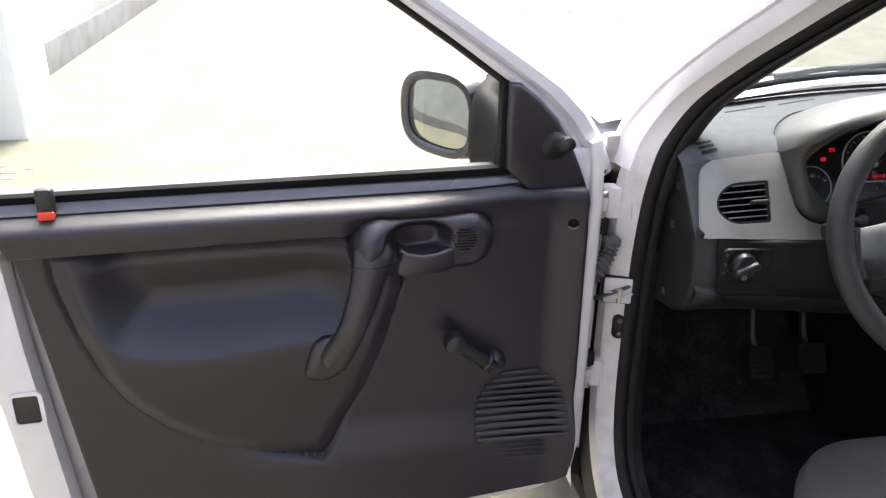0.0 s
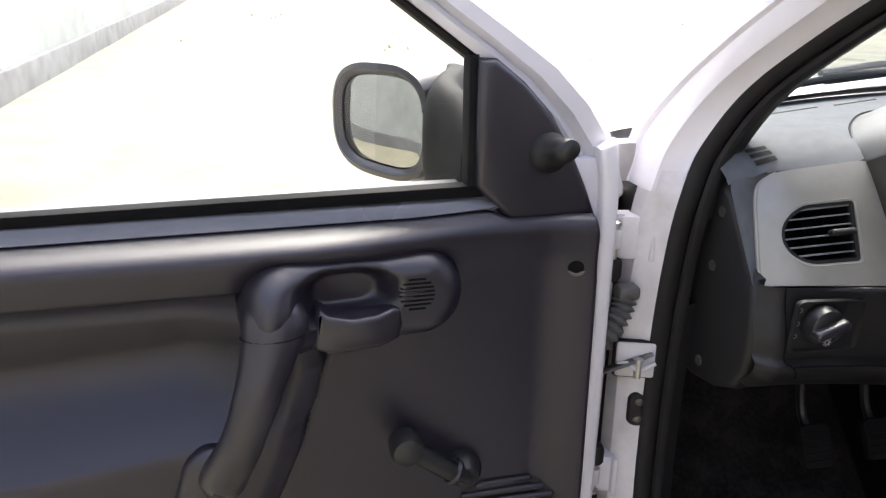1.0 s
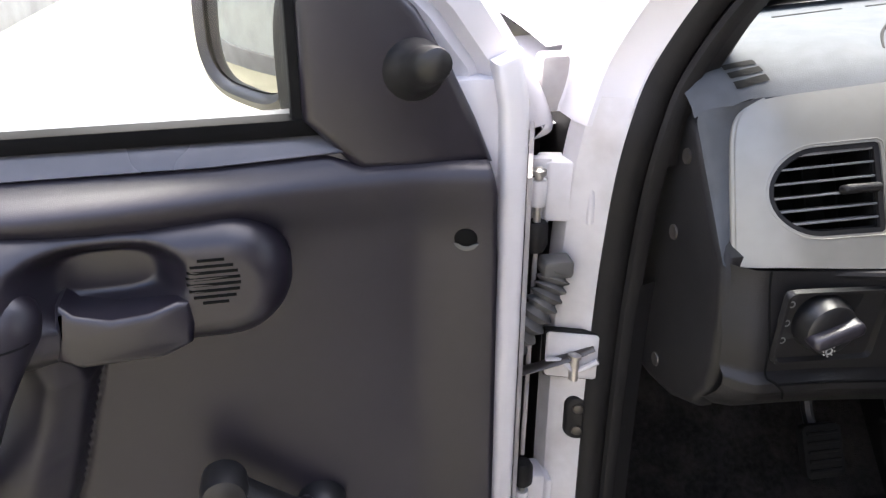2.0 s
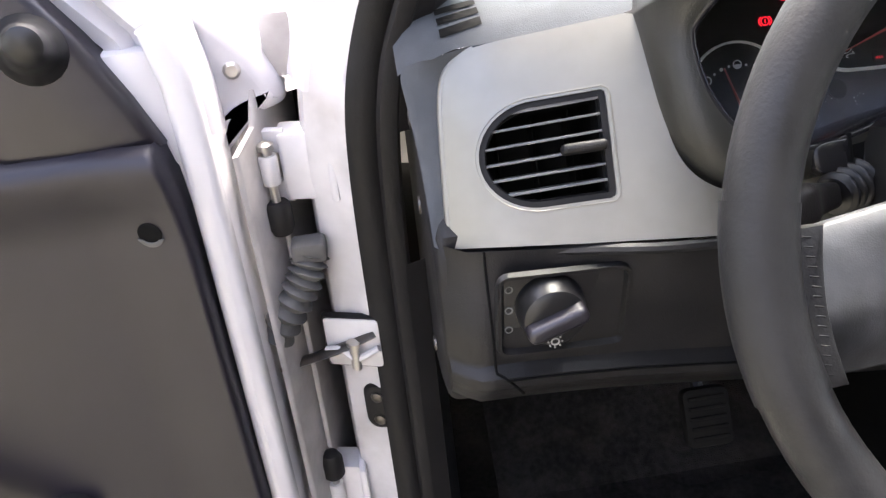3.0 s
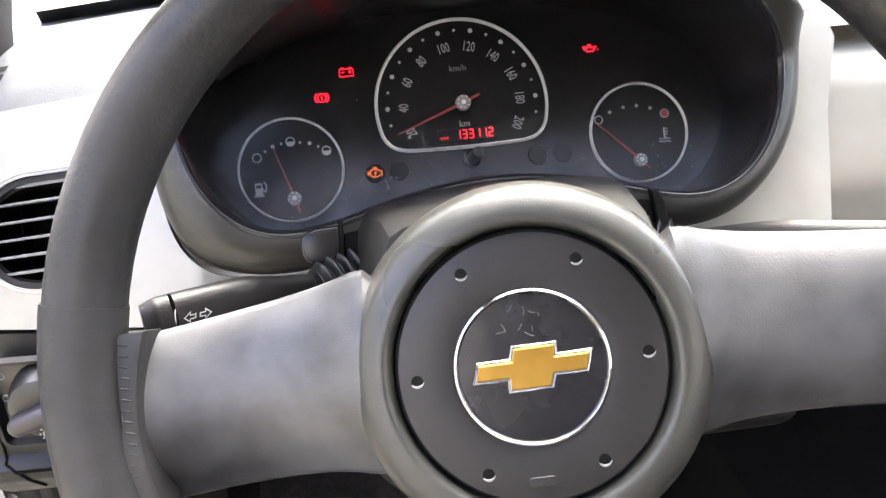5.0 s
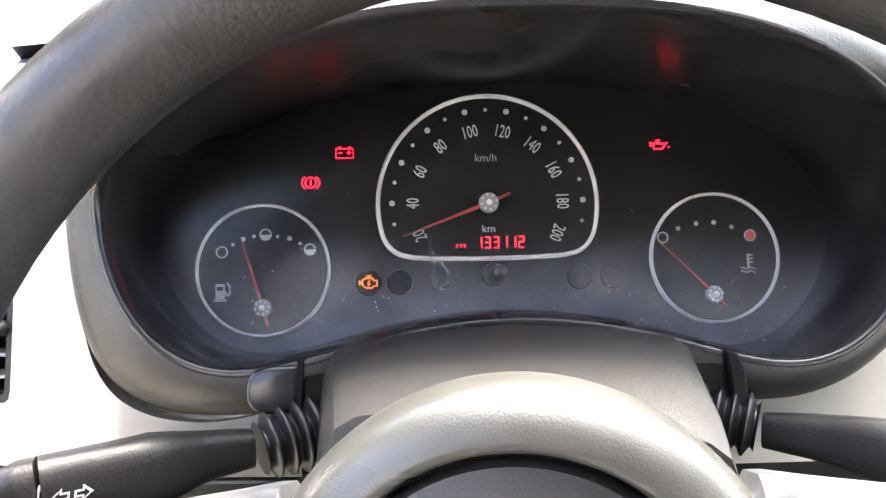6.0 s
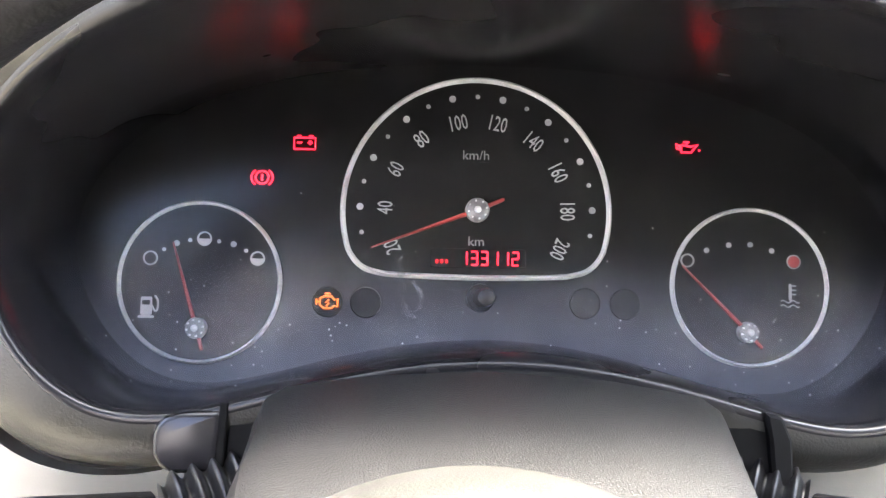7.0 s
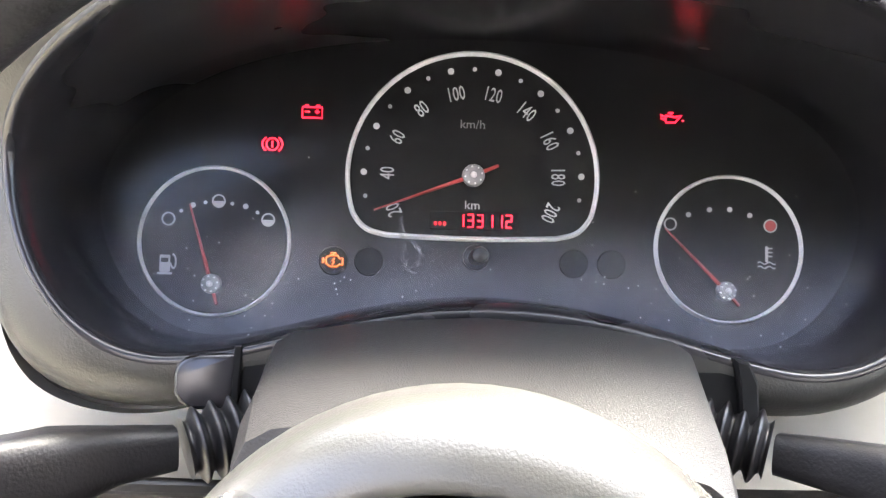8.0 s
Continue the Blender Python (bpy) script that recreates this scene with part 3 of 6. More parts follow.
part("stop_bolt", lathe([(0.010, 0), (0.010, 0.003), (0.006, 0.004), (0.006, 0.010), (0.003, 0.011)], lambda x, y, d: Vector((-0.738 + x, 0.085 - d, 0.972 + y)), 12), STEEL, body)
part("fender_edge", slab(rrect2(0.035, 0.045, 0.004, 2, cx=-0.752, cy=0.985), lambda x, y, d: Vector((x, 0.125 - d, y)), 0, 0.02, 0.002), JAMB, body, "greyish bracket at the fender's rear edge")

# hinges: a leaf on the body, a pin with rubber caps on the door
def hinge(x, z, flip, wide=0.036, pin=0.019):
    """A painted leaf folded over a pin; the black cap hangs below or stands above."""
    Q = lambda a, c, d=0.0: Vector((x + a, 0.084 - d - a * 0.25, z + c))
    h = part("hinge", slab(rrect2(wide, 0.052, 0.004, 2, cx=wide / 2 - 0.012), Q, -0.020, 0.006, 0.003), WHITE_DIRTY, body, "white painted steel door hinge")
    part("leaf", slab([(-0.022, 0.028), (-0.022, 0.014), (-0.012, 0.010), (-0.012, -0.010), (-0.020, -0.014), (-0.020, -0.026), (-0.006, -0.028), (-0.006, 0.028)], Q, -0.004, 0.004, 0.002), WHITE_DIRTY, h)
    part("fold", slab(rrect2(0.006, 0.052, 0.002, 2, cx=wide - 0.012), Q, -0.015, 0.012, 0.002), WHITE, h)
    s = -1 if flip else 1
    px = x - pin
    part("pin", lathe([(0.0034, -0.022), (0.0034, 0.018), (0.0060, 0.018), (0.0060, 0.022), (0.003, 0.024)], lambda a, c, d: Vector((px + a, 0.074 + c, z - s * d)), 12), STEEL, h, "bare steel hinge pin")
    part("barrel", lathe([(0.0062, -0.008), (0.0068, -0.006), (0.0068, 0.012), (0.0062, 0.014)], lambda a, c, d: Vector((px + a, 0.074 + c, z + d)), 14), WHITE_DIRTY, h)
    cap = [(0.0075, 0.0), (0.0098, 0.003), (0.0098, 0.020), (0.0070, 0.026), (0.002, 0.028)]
    part("pin_cap", lathe(cap, lambda a, c, d: Vector((px + a, 0.074 + c, z + s * (d + 0.022))), 16), RUBBER, h, "black rubber cap over the pin")


hinge(-0.758, 0.903, True)
hinge(-0.766, 0.588, False, 0.026, 0.011)

# wiring boot between door and body, ribbed rubber
bp = smooth_path([(-0.760, 0.070, 0.836), (-0.767, 0.064, 0.820), (-0.779, 0.060, 0.801), (-0.796, 0.060, 0.776)], 16)
wb = part("wiring_boot", tube(bp, [0.0125 + 0.0024 * math.cos(i * math.pi / 3.0) for i in range(len(bp))], 16), BOOT, body, "ribbed dark rubber wiring boot")
part("collar", slab(rrect2(0.026, 0.016, 0.004, 3), lambda x, y, d: Vector((-0.760 + x, 0.076 - d, 0.842 + y)), 0, 0.018, 0.003), BOOT, wb)

# ---- open door ----
D_ANG = radians(3)
DU, DN = Vector((-math.cos(D_ANG), -math.sin(D_ANG), 0)), Vector((math.sin(D_ANG), -math.cos(D_ANG), 0))


def D(u, z, v=0.0):
    """A point on the open door: u from the hinge side backwards, z up, v towards the cabin side."""
    return Vector((-0.82, 0.03, z)) + DU * u + DN * v


shell = [(0.0, 0.966), (-0.012, 0.962), (-0.020, 0.945), (-0.020, 0.5), (-0.012, 0.44), (0.01, 0.405), (0.05, 0.388), (0.3, 0.372), (0.7, 0.35), (0.82, 0.36), (0.85, 0.45), (0.875, 0.75), (0.885, 0.966)]
door = part("door", slab(shell, lambda u, z, d: D(u, z, d), -0.095, -0.046, 0.004, 2), WHITE, body, "open white door with charcoal trim and wind-up window")
sh_o = ccw(shell)
part("flange", loft([[D(u, z, -0.05) for u, z in sh_o], [D(u, z, -0.012) for u, z in sh_o], [D(u, z, -0.003) for u, z in inset2(sh_o, 0.004)], [D(u, z, 0.0) for u, z in inset2(sh_o, 0.012)], [D(u, z, -0.001) for u, z in inset2(sh_o, 0.055)], [D(u, z, -0.03) for u, z in inset2(sh_o, 0.06)]], cap0=False, cap1=False), WHITE, door, "white painted inner flange of the door")
part("lip", slab([(-0.010, 1.030), (-0.016, 0.995), (-0.017, 0.965), (-0.017, 0.50), (-0.008, 0.445), (0.02, 0.415), (0.035, 0.43), (0.012, 0.455), (0.003, 0.52), (0.003, 0.965), (0.004, 0.990), (0.010, 1.022)], lambda u, z, d: D(u, z, d), -0.002, 0.014, 0.006, 3), WHITE, door)
# White paint in fact; the shade beside the hinges is in its colour.
part("hinge_face", slab([(-0.125, 0.46), (-0.012, 0.46), (-0.012, 0.930), (-0.045, 0.938), (-0.058, 0.962), (-0.125, 0.962)], lambda v, z, d: D(-0.021 - d - 0.35 * (-v), z, v), 0.0, 0.004, 0.002), JAMB, door, "grimy white hinge face of the door, greyed for shade")
part("drain_wire", tube([(-0.7745, 0.080, 0.862), (-0.7765, 0.080, 0.640)], 0.0022, 8), JAMB, door, "grey rod between the hinges")
shoulder = [(0.06, 1.075), (0.02, 1.058), (-0.008, 1.040), (-0.030, 1.018), (-0.050, 0.990), (-0.062, 0.966), (-0.066, 0.952), (-0.060, 0.944), (-0.035, 0.938), (-0.025, 0.925), (-0.018, 0.90), (0.03, 0.90)]
shoulder = [(p.x, p.y) for p in smooth_path([Vector((u, z, 0)) for u, z in shoulder], 5)]
part("hinge_shoulder", slab(shoulder, lambda u, z, d: D(u, z, d - 0.25 * max(-0.02 - u, 0.0)), -0.095, -0.050, 0.014, 5), WHITE, door, "rounded white shoulder above the hinge")
part("shoulder_bolt", lathe([(0.0062, 0.0), (0.0062, 0.004), (0.004, 0.006), (0.0015, 0.006)], lambda x, y, d: D(-0.033 + x, 0.976 + y, -0.058 + d), 12), STEEL, door, "steel bolt head")
# latch slot on the rear edge
part("latch_slot", slab(rrect2(0.034, 0.046, 0.006, 3, cx=0.831, cy=0.666), lambda u, z, d: D(u, z, d), -0.004, 0.002, 0.001), BLACK, door, "dark latch opening with a pressed rim")

lt = rrect2(0.046, 0.058, 0.010, 4, cx=0.831, cy=0.666)
part("latch_rim", ringband(lt, inset2(lt, 0.006), lambda u, z, d: D(u, z, d), -0.002, 0.0035), WHITE, door)

QA = np.array([(0.765, 0.902), (0.765, 0.868), (0.756, 0.829), (0.744, 0.780), (0.722, 0.726), (0.691, 0.673), (0.649, 0.626), (0.589, 0.584), (0.507, 0.554), (0.421, 0.539), (0.408, 0.551), (0.384, 0.600), (0.352, 0.653),
               (0.320, 0.728), (0.290, 0.829), (0.300, 0.870), (0.362, 0.902)])
LIP = np.array([(p.x, p.y) for p in smooth_path([Vector((u, z, 0)) for u, z in ((0.752, 0.905), (0.745, 0.862), (0.733, 0.826), (0.716, 0.795), (0.694, 0.768), (0.655, 0.750), (0.590, 0.744), (0.510, 0.749), (0.425, 0.757), (0.30, 0.770))], 5)])


def pocket_sd(u, z):
    """Signed distance to the pocket's outline, negative inside."""
    p = np.array((u, z))
    a, b = QA, np.roll(QA, -1, 0)
    e = b - a
    t = np.clip(((p - a) * e).sum(1) / (e * e).sum(1), 0, 1)
    d = np.hypot(*(p - a - e * t[:, None]).T).min()
    c = (a[:, 1] > z) != (b[:, 1] > z)
    xs = a[:, 0] + (z - a[:, 1]) / np.where(b[:, 1] == a[:, 1], 1e-9, b[:, 1] - a[:, 1]) * e[:, 0]
    return -d if (c & (u < xs)).sum() % 2 else d


def lip_side(u, z):
    """Distance from the pocket's lip, positive on the bowl's side."""
    p = np.array((u, z))
    a, e = LIP[:-1], np.diff(LIP, axis=0)
    t = np.clip(((p - a) * e).sum(1) / (e * e).sum(1), 0, 1)
    q = p - a - e * t[:, None]
    d = np.hypot(*q.T)
    i = int(d.argmin())
    return float(d[i]) * (1.0 if e[i][0] * q[i][1] - e[i][1] * q[i][0] < 0 else -1.0)


def card_v(u, z):
    base = 0.012 + 0.026 * sstep(0.60, 0.525, z) * sstep(0.62, 0.40, u)
    sharp = sstep(0.33, 0.38, u)
    r = sharp * sstep(0.908, 0.913, z) + (1 - sharp) * sstep(0.895, 0.950, z)
    ridge = interp(z, [0.90, 0.913, 0.93, 0.940, 0.946, 0.950, 0.954, 0.960, 0.964], [0.040, 0.041, 0.045, 0.0465, 0.0455, 0.0425, 0.036, 0.021, 0.015])
    base += 0.016 * sstep(0.07, 0.0, u)
    v = base + (ridge - base) * r * (0.42 + 0.58 * sstep(0.10, 0.32, u))
    sd = pocket_sd(u, z)
    if sd < 0.006 and z < 0.911:
        s = lip_side(u, z)
        wide = sstep(0.770, 0.690, u)
        front = 0.014 + (0.014 + 0.018 * sstep(0.55, 0.74, z)) * wide * (0.55 + 0.45 * sstep(0.0, 0.03, -sd))
        deep = 0.070 * sstep(0.29, 0.43, u) * (0.35 + 0.65 * wide)
        k = min(max(s / 0.090, 0.0), 1.0)
        bowl = front - deep * (1 - (1 - k) ** 1.7) + 0.020 * sstep(0.80, 0.905, z) * k
        w = sstep(-0.004, 0.004, s)
        inner = front + (bowl - front) * w - 0.0015 * math.exp(-(s / 0.005) ** 2)
        v = v + (inner - v) * sstep(0.003, -0.003, sd)
        v -= 0.005 * math.exp(-(sd / 0.0034) ** 2) * sstep(0.906, 0.898, z)
    return v


def card_u(s, z):
    left = interp(z, [0.36, 0.496, 0.734, 0.965], [0.75, 0.763, 0.790, 0.818])
    right = interp(z, [0.40, 0.44, 0.50, 0.64, 0.886, 0.935, 0.965], [0.034, 0.014, 0.003, 0.001, 0.003, 0.006, 0.012])
    return right + (left - right) * s


def card(s, r):
    u0 = card_u(s, 0.6)
    zb = 0.432 - 0.055 * max(u0, 0) / 0.8 + 0.035 * (1 - sstep(-0.03, 0.05, u0))
    z = zb + (interp(u0, [0.0, 0.09, 0.11, 0.9], [0.958, 0.958, 0.966, 0.966]) - zb) * r
    u = card_u(s, z)
    v = card_v(u, z)
    rim = min(s, 1 - s) * 0.82
    fall = sstep(0.0, 0.006, min(rim, (1 - r) * 0.5 + 0.004, r * 0.5))
    return D(u, z, -0.002 + (v + 0.002) * fall)


dc = surface(card, steps(0, 1, 330), steps(0, 1, 230))
part("trim_panel", dc, TRIM, door, "charcoal moulded door trim panel with map pocket", 60)
part("belt_strip", slab([(0.105, 0.968), (0.20, 0.9645), (0.84, 0.9625), (0.84, 0.980), (0.13, 0.985), (0.112, 0.981)], lambda u, z, d: D(u, z, d - (z - 0.9625) * 1.0), -0.02, 0.021, 0.003, 2), BELT, door, "dark satin strip along the window sill")
part("glass_seal", slab([(0.125, 0.979), (0.86, 0.975), (0.86, 0.985), (0.125, 0.991)], lambda u, z, d: D(u, z, d), -0.008, 0.009, 0.002), HOLE, door, "black rubber seal at the foot of the window glass")
# red-tipped lock button
part("lock_button", slab(rrect2(0.022, 0.036, 0.004, 3, cx=0.752, cy=0.981), lambda u, z, d: D(u, z, d), 0.012, 0.024, 0.004), BLACK, door, "black lock button")
part("lock_flag", slab(rrect2(0.020, 0.011, 0.002, 2, cx=0.752, cy=0.964), lambda u, z, d: D(u, z, d), 0.016, 0.028, 0.002), RED_TAB, door, "red lock flag")
TS = lambda x, y, d: D(0.031 + x, 0.901 + y, card_v(0.031 + x, 0.901 + y) + d)
# Dark disc stands for the recess's shade, pale crescent for its lit edge.
ts = part("trim_screw", lathe([(0.0080, -0.002), (0.0078, 0.0008), (0.0070, 0.0012), (0.002, 0.0010)], TS, 24), HOLE, door, "recessed trim screw, its shade drawn as a dark disc")
part("crescent_glint", slab([(0.0092 * math.cos(q), 0.0092 * math.sin(q)) for q in steps(math.pi * 1.12, math.pi * 1.88, 10)] + [(0.0050 * math.cos(q), -0.003 + 0.003 * math.sin(q)) for q in steps(math.pi * 1.9, math.pi * 1.1, 6)], TS, 0.0008, 0.0022, 0.0003, 1), BOOT, ts)
part("corner_plate", slab([(-0.016, 0.935), (0.045, 0.935), (0.045, 1.01), (0.004, 1.01), (-0.010, 0.985)], lambda u, z, d: D(u, z, d), -0.03, 0.002, 0.004), WHITE, door)

# window frame and glass
def lean(z):
    return -0.012 + 0.12 * max(z - 0.99, 0)


fr_out = [(-0.022, 0.94), (-0.020, 0.985), (-0.013, 1.03), (0.012, 1.066), (0.051, 1.104), (0.10, 1.138), (0.17, 1.184), (0.234, 1.227), (0.33, 1.288), (0.43, 1.345), (0.52, 1.372), (0.70, 1.385), (0.885, 1.375)]
fr_in = [(0.012, 0.94), (0.022, 0.985), (0.034, 1.012), (0.062, 1.048), (0.098, 1.084), (0.142, 1.118), (0.215, 1.171), (0.298, 1.228), (0.375, 1.278), (0.455, 1.318), (0.53, 1.336), (0.70, 1.345), (0.885, 1.335)]
rings = []
for (uo, zo), (ui, zi) in zip(fr_out, fr_in):
    mid = ((uo + ui) / 2, (zo + zi) / 2)
    rings.append([D(uo, zo, lean(zo) - 0.05), D(uo, zo, lean(zo) - 0.004), D(uo * 0.85 + ui * 0.15, zo * 0.85 + zi * 0.15, lean(zo) + 0.004), D(mid[0], mid[1], lean(mid[1]) + 0.006),
                  D(uo * 0.35 + ui * 0.65, zo * 0.35 + zi * 0.65, lean(zi) - 0.004), D(uo * 0.2 + ui * 0.8, zo * 0.2 + zi * 0.8, lean(zi) + 0.004), D(ui, zi, lean(zi)), D(ui, zi, lean(zi) - 0.05)])
part("window_frame", loft(rings), WHITE, door, "white painted window frame")
part("rear_frame", slab([(0.84, 0.98), (0.885, 0.98), (0.885, 1.36), (0.84, 1.36)], lambda u, z, d: D(u, z, lean(z) + d), -0.05, 0.0, 0.005), WHITE, door)
part("glass_channel", tube([D(u - 0.0, z - 0.004, lean(z) - 0.012) for u, z in fr_in[4:]], 0.006, 8), RUBBER, door, "black glass channel")
wg = part("window_glass", surface(lambda u, z: D(u, z, -0.03 + 0.1 * (z - 0.98)), [0.12, 0.3, 0.5, 0.7, 0.86], steps(0.975, 1.37, 4)), GLASS, door, "clear wind-up window glass")
wg.visible_shadow = False
for k, (uu, zz_, w) in enumerate(((0.815, 1.018, 0.03), (0.812, 1.008, 0.042), (0.815, 1.000, 0.036), (0.775, 1.012, 0.012))):
    part("glass_mark", slab(rrect2(w, 0.0016, 0.0006, 2, cx=uu, cy=zz_), lambda u, z, d: D(u, z, -0.03 + 0.1 * (z - 0.98) + d), 0.0005, 0.001, 0.0002, 1), CLOUDY, door, "faint etched maker's mark on the glass")

# mirror sail with adjuster
sail = [(0.139, 1.112), (0.120, 1.112), (0.092, 1.090), (0.062, 1.058), (0.040, 1.022), (0.022, 0.985), (0.009, 0.953), (0.055, 0.951), (0.103, 0.953), (0.124, 0.975), (0.139, 0.990)]
part("mirror_sail", slab(sail, lambda u, z, d: D(u, z, d), -0.03, 0.016, 0.008, 3), TRIM_SMOOTH, door, "triangular black mirror cover")
part("sail_seal", slab([(0.136, 0.985), (0.146, 0.985), (0.146, 1.115), (0.136, 1.115)], lambda u, z, d: D(u, z, d), -0.012, 0.008, 0.003), PEDAL, door, "black vertical glass run")
part("mirror_adjuster", lathe([(0.021, 0.0), (0.0205, 0.006), (0.016, 0.012), (0.013, 0.02), (0.0125, 0.03), (0.010, 0.036), (0.004, 0.039)], lambda x, y, d: D(0.067 + x - d * 0.25, 1.020 + y + d * 0.3, 0.012 + d), 20), BLACK, door, "black mirror adjuster knob with rubber boot")

# handle pod
def stad(u, z):
    """Signed distance to the pod's rounded outline."""
    x, y = u - 0.256, z - 0.892
    hx = 0.058 + (0.006 if x > 0 else 0)
    return math.hypot(max(abs(x) - hx, 0), y * 0.98) - (0.0455 + 0.006 * sstep(-0.02, 0.08, x) )


def pod_v(u, z):
    sd = stad(u, z)
    rise = 0.036 * math.sqrt(max(0.0, 1 - max(0.0, 1 + sd / 0.024) ** 2)) if sd > -0.024 else 0.036
    if sd >= 0:
        return -0.012 - min(sd, 0.01)
    bulge = 0.030 * math.exp(-(((u - 0.342) / 0.034) ** 2 + ((z - 0.890) / 0.045) ** 2))
    ex, ez = (u - 0.271) / 0.052, (z - 0.902) / 0.027
    dish = 0.026 * sstep(1.08, 0.50, (abs(ex) ** 3 + abs(ez) ** 2.6) ** (1 / 2.8))
    return 0.010 + rise + bulge - dish


part("handle_pod", surface(lambda u, z: D(u, z, pod_v(u, z)), steps(0.130, 0.384, 170), steps(0.830, 0.948, 96)), TRIM_SMOOTH, door, "moulded inner handle surround", 60)
part("release_cup", slab(rrect2(0.058, 0.030, 0.010, 5, cx=0.258, cy=0.900), lambda u, z, d: D(u, z, d), 0.008, 0.0185, 0.003), TRIM, door, "dark recess plate behind the release lever")
lever = ccw([(0.306, 0.853), (0.304, 0.870), (0.300, 0.893), (0.297, 0.894), (0.290, 0.887), (0.268, 0.883), (0.245, 0.884), (0.228, 0.888), (0.221, 0.886), (0.219, 0.870), (0.222, 0.856), (0.240, 0.851), (0.290, 0.849)])
part("release_lever", slab(lever, lambda u, z, d: D(u, z, d + 0.010 * math.sin(max(0.0, min(1.0, (u - 0.22) / 0.09)) * math.pi)), 0.018, 0.049, 0.005, 3), TRIM_SMOOTH, door, "black door release lever")
for k in range(8):
    zz_ = 0.9135 - k * 0.0043
    w = math.sqrt(max(0.0172 ** 2 - (zz_ - 0.8985) ** 2, 9e-6))
    part("pod_slat", slab([(0.2045 + w * q, zz_ - 0.0010) for q in steps(-1, 1, 6)] + [(0.2045 + w * q, zz_ + 0.0010) for q in steps(1, -1, 6)], lambda u, z, d: D(u, z, pod_v(u, z) + d), -0.002, 0.0006, 0.0002, 1), HOLE, door)
# pull handle
ph = smooth_path([D(0.334, 0.906, 0.040), D(0.338, 0.888, 0.052), D(0.345, 0.866, 0.063), D(0.360, 0.822, 0.074), D(0.377, 0.775, 0.072), D(0.392, 0.742, 0.060), D(0.402, 0.715, 0.046)], 6)
ph_r = [interp(i / (len(ph) - 1), [0, 0.06, 0.12, 0.2, 0.3, 0.42, 0.6, 0.8, 0.92, 1], [0.018, 0.026, 0.0300, 0.0310, 0.0275, 0.0225, 0.0195, 0.0215, 0.0235, 0.018]) for i in range(len(ph))]
part("pull_handle", tube(ph, ph_r, 20, 0.72, up=(0, -1, 0)), TRIM_SMOOTH, door, "curved black door pull handle", 70)
part("pull_seam", tube([ph[9] + (D(math.cos(q), 0, 0.72 * math.sin(q)) - D(0, 0, 0)) * (ph_r[9] * 1.003) for q in steps(0.1, math.pi - 0.1, 16)], 0.0008, 5), HOLE, door, "thin seam across the handle's shoulder")
part("pull_base", slab(rrect2(0.056, 0.070, 0.020, 6, cx=0.408, cy=0.728), lambda u, z, d: D(u + (z - 0.728) * -0.3, z, d), 0.02, 0.058, 0.012, 3), TRIM_SMOOTH, door, "foot of the pull handle")
part("pull_screw", lathe([(0.006, 0.0), (0.0055, 0.0015), (0.003, 0.0016)], lambda x, y, d: D(0.400 + x, 0.722 + y, 0.0675 + d), 14), BLACK, door, "recessed screw in the pull handle")
# window crank
part("crank_boss", lathe([(0.020, 0.0), (0.020, 0.012), (0.017, 0.020), (0.012, 0.028), (0.006, 0.030)], lambda x, y, d: D(0.146 + x, 0.676 + y, 0.010 + d), 24), BLACK, door, "hub of the window crank")
arm = [D(0.146, 0.676, 0.032), D(0.166, 0.690, 0.038), D(0.194, 0.712, 0.040), D(0.214, 0.729, 0.040)]
part("crank_arm", tube(smooth_path(arm, 5), [0.011] * 4 + [0.0135] * 12, 14, 0.8), BLACK, door, "black window crank arm")
part("crank_knob", lathe([(0.010, 0.0), (0.0165, 0.004), (0.0175, 0.020), (0.015, 0.028), (0.008, 0.031)], lambda x, y, d: D(0.216 + x, 0.731 + y, 0.030 + d), 20), BLACK, door, "round window crank knob")
part("crank_collar", lathe([(0.0135, -0.004), (0.015, 0.0), (0.0135, 0.004)], lambda x, y, d: D(0.162 + x * 0.56 - d * -0.82, 0.687 - x * 0.82 + d * 0.57, 0.037 + y), 16), TRIM_SMOOTH, door)
# speaker grille slats
def dome(z):
    return 0.078 * math.sqrt(max(1 - ((z - 0.570) / 0.084) ** 2, 0.0)) if z > 0.570 else 0.078


def step_v(z, u=0.1):
    return 0.026 * sstep(0.60, 0.525, z) + 0.016 * sstep(0.07, 0.0, u)


for k in range(11):
    z0 = 0.646 - k * 0.0106
    half = max(dome(z0), 0.024)
    part("speaker_slat", slab(rrect2(2 * half, 0.0074, 0.003, 3, cx=0.097, cy=z0), lambda u, z, d: D(u, z, d + step_v(z, u)), 0.008, 0.0170, 0.003, 3), TRIM, door)
part("speaker_mesh", surface(lambda q, z: D(0.097 + q * max(dome(z), 0.02), z, 0.0142 + step_v(z, 0.097 + q * max(dome(z), 0.02))), steps(-1, 1, 16), steps(0.534, 0.651, 30)), BLACK, door, "dark speaker cloth behind the slats")
for k in range(4):
    z0 = 0.526 - k * 0.009
    sl = [D(0.088 + (0.064 - 0.004 * k) * q, z0 + 0.003 * q, 0.037 + 0.001 * (1 - q * q)) for q in steps(-1, 1, 6)]
    part("speaker_slat", tube(sl, [0.0015] + [0.0026] * 5 + [0.0015], 6, 0.8), TRIM, door)
# check strap from body to door
part("check_strap", tube(smooth_path([(-0.722, 0.064, 0.762), (-0.745, 0.066, 0.752), (-0.775, 0.070, 0.742), (-0.800, 0.075, 0.734)], 4), 0.0065, 8, 0.45), STEEL_DARK, door, "greasy dark steel door check strap")

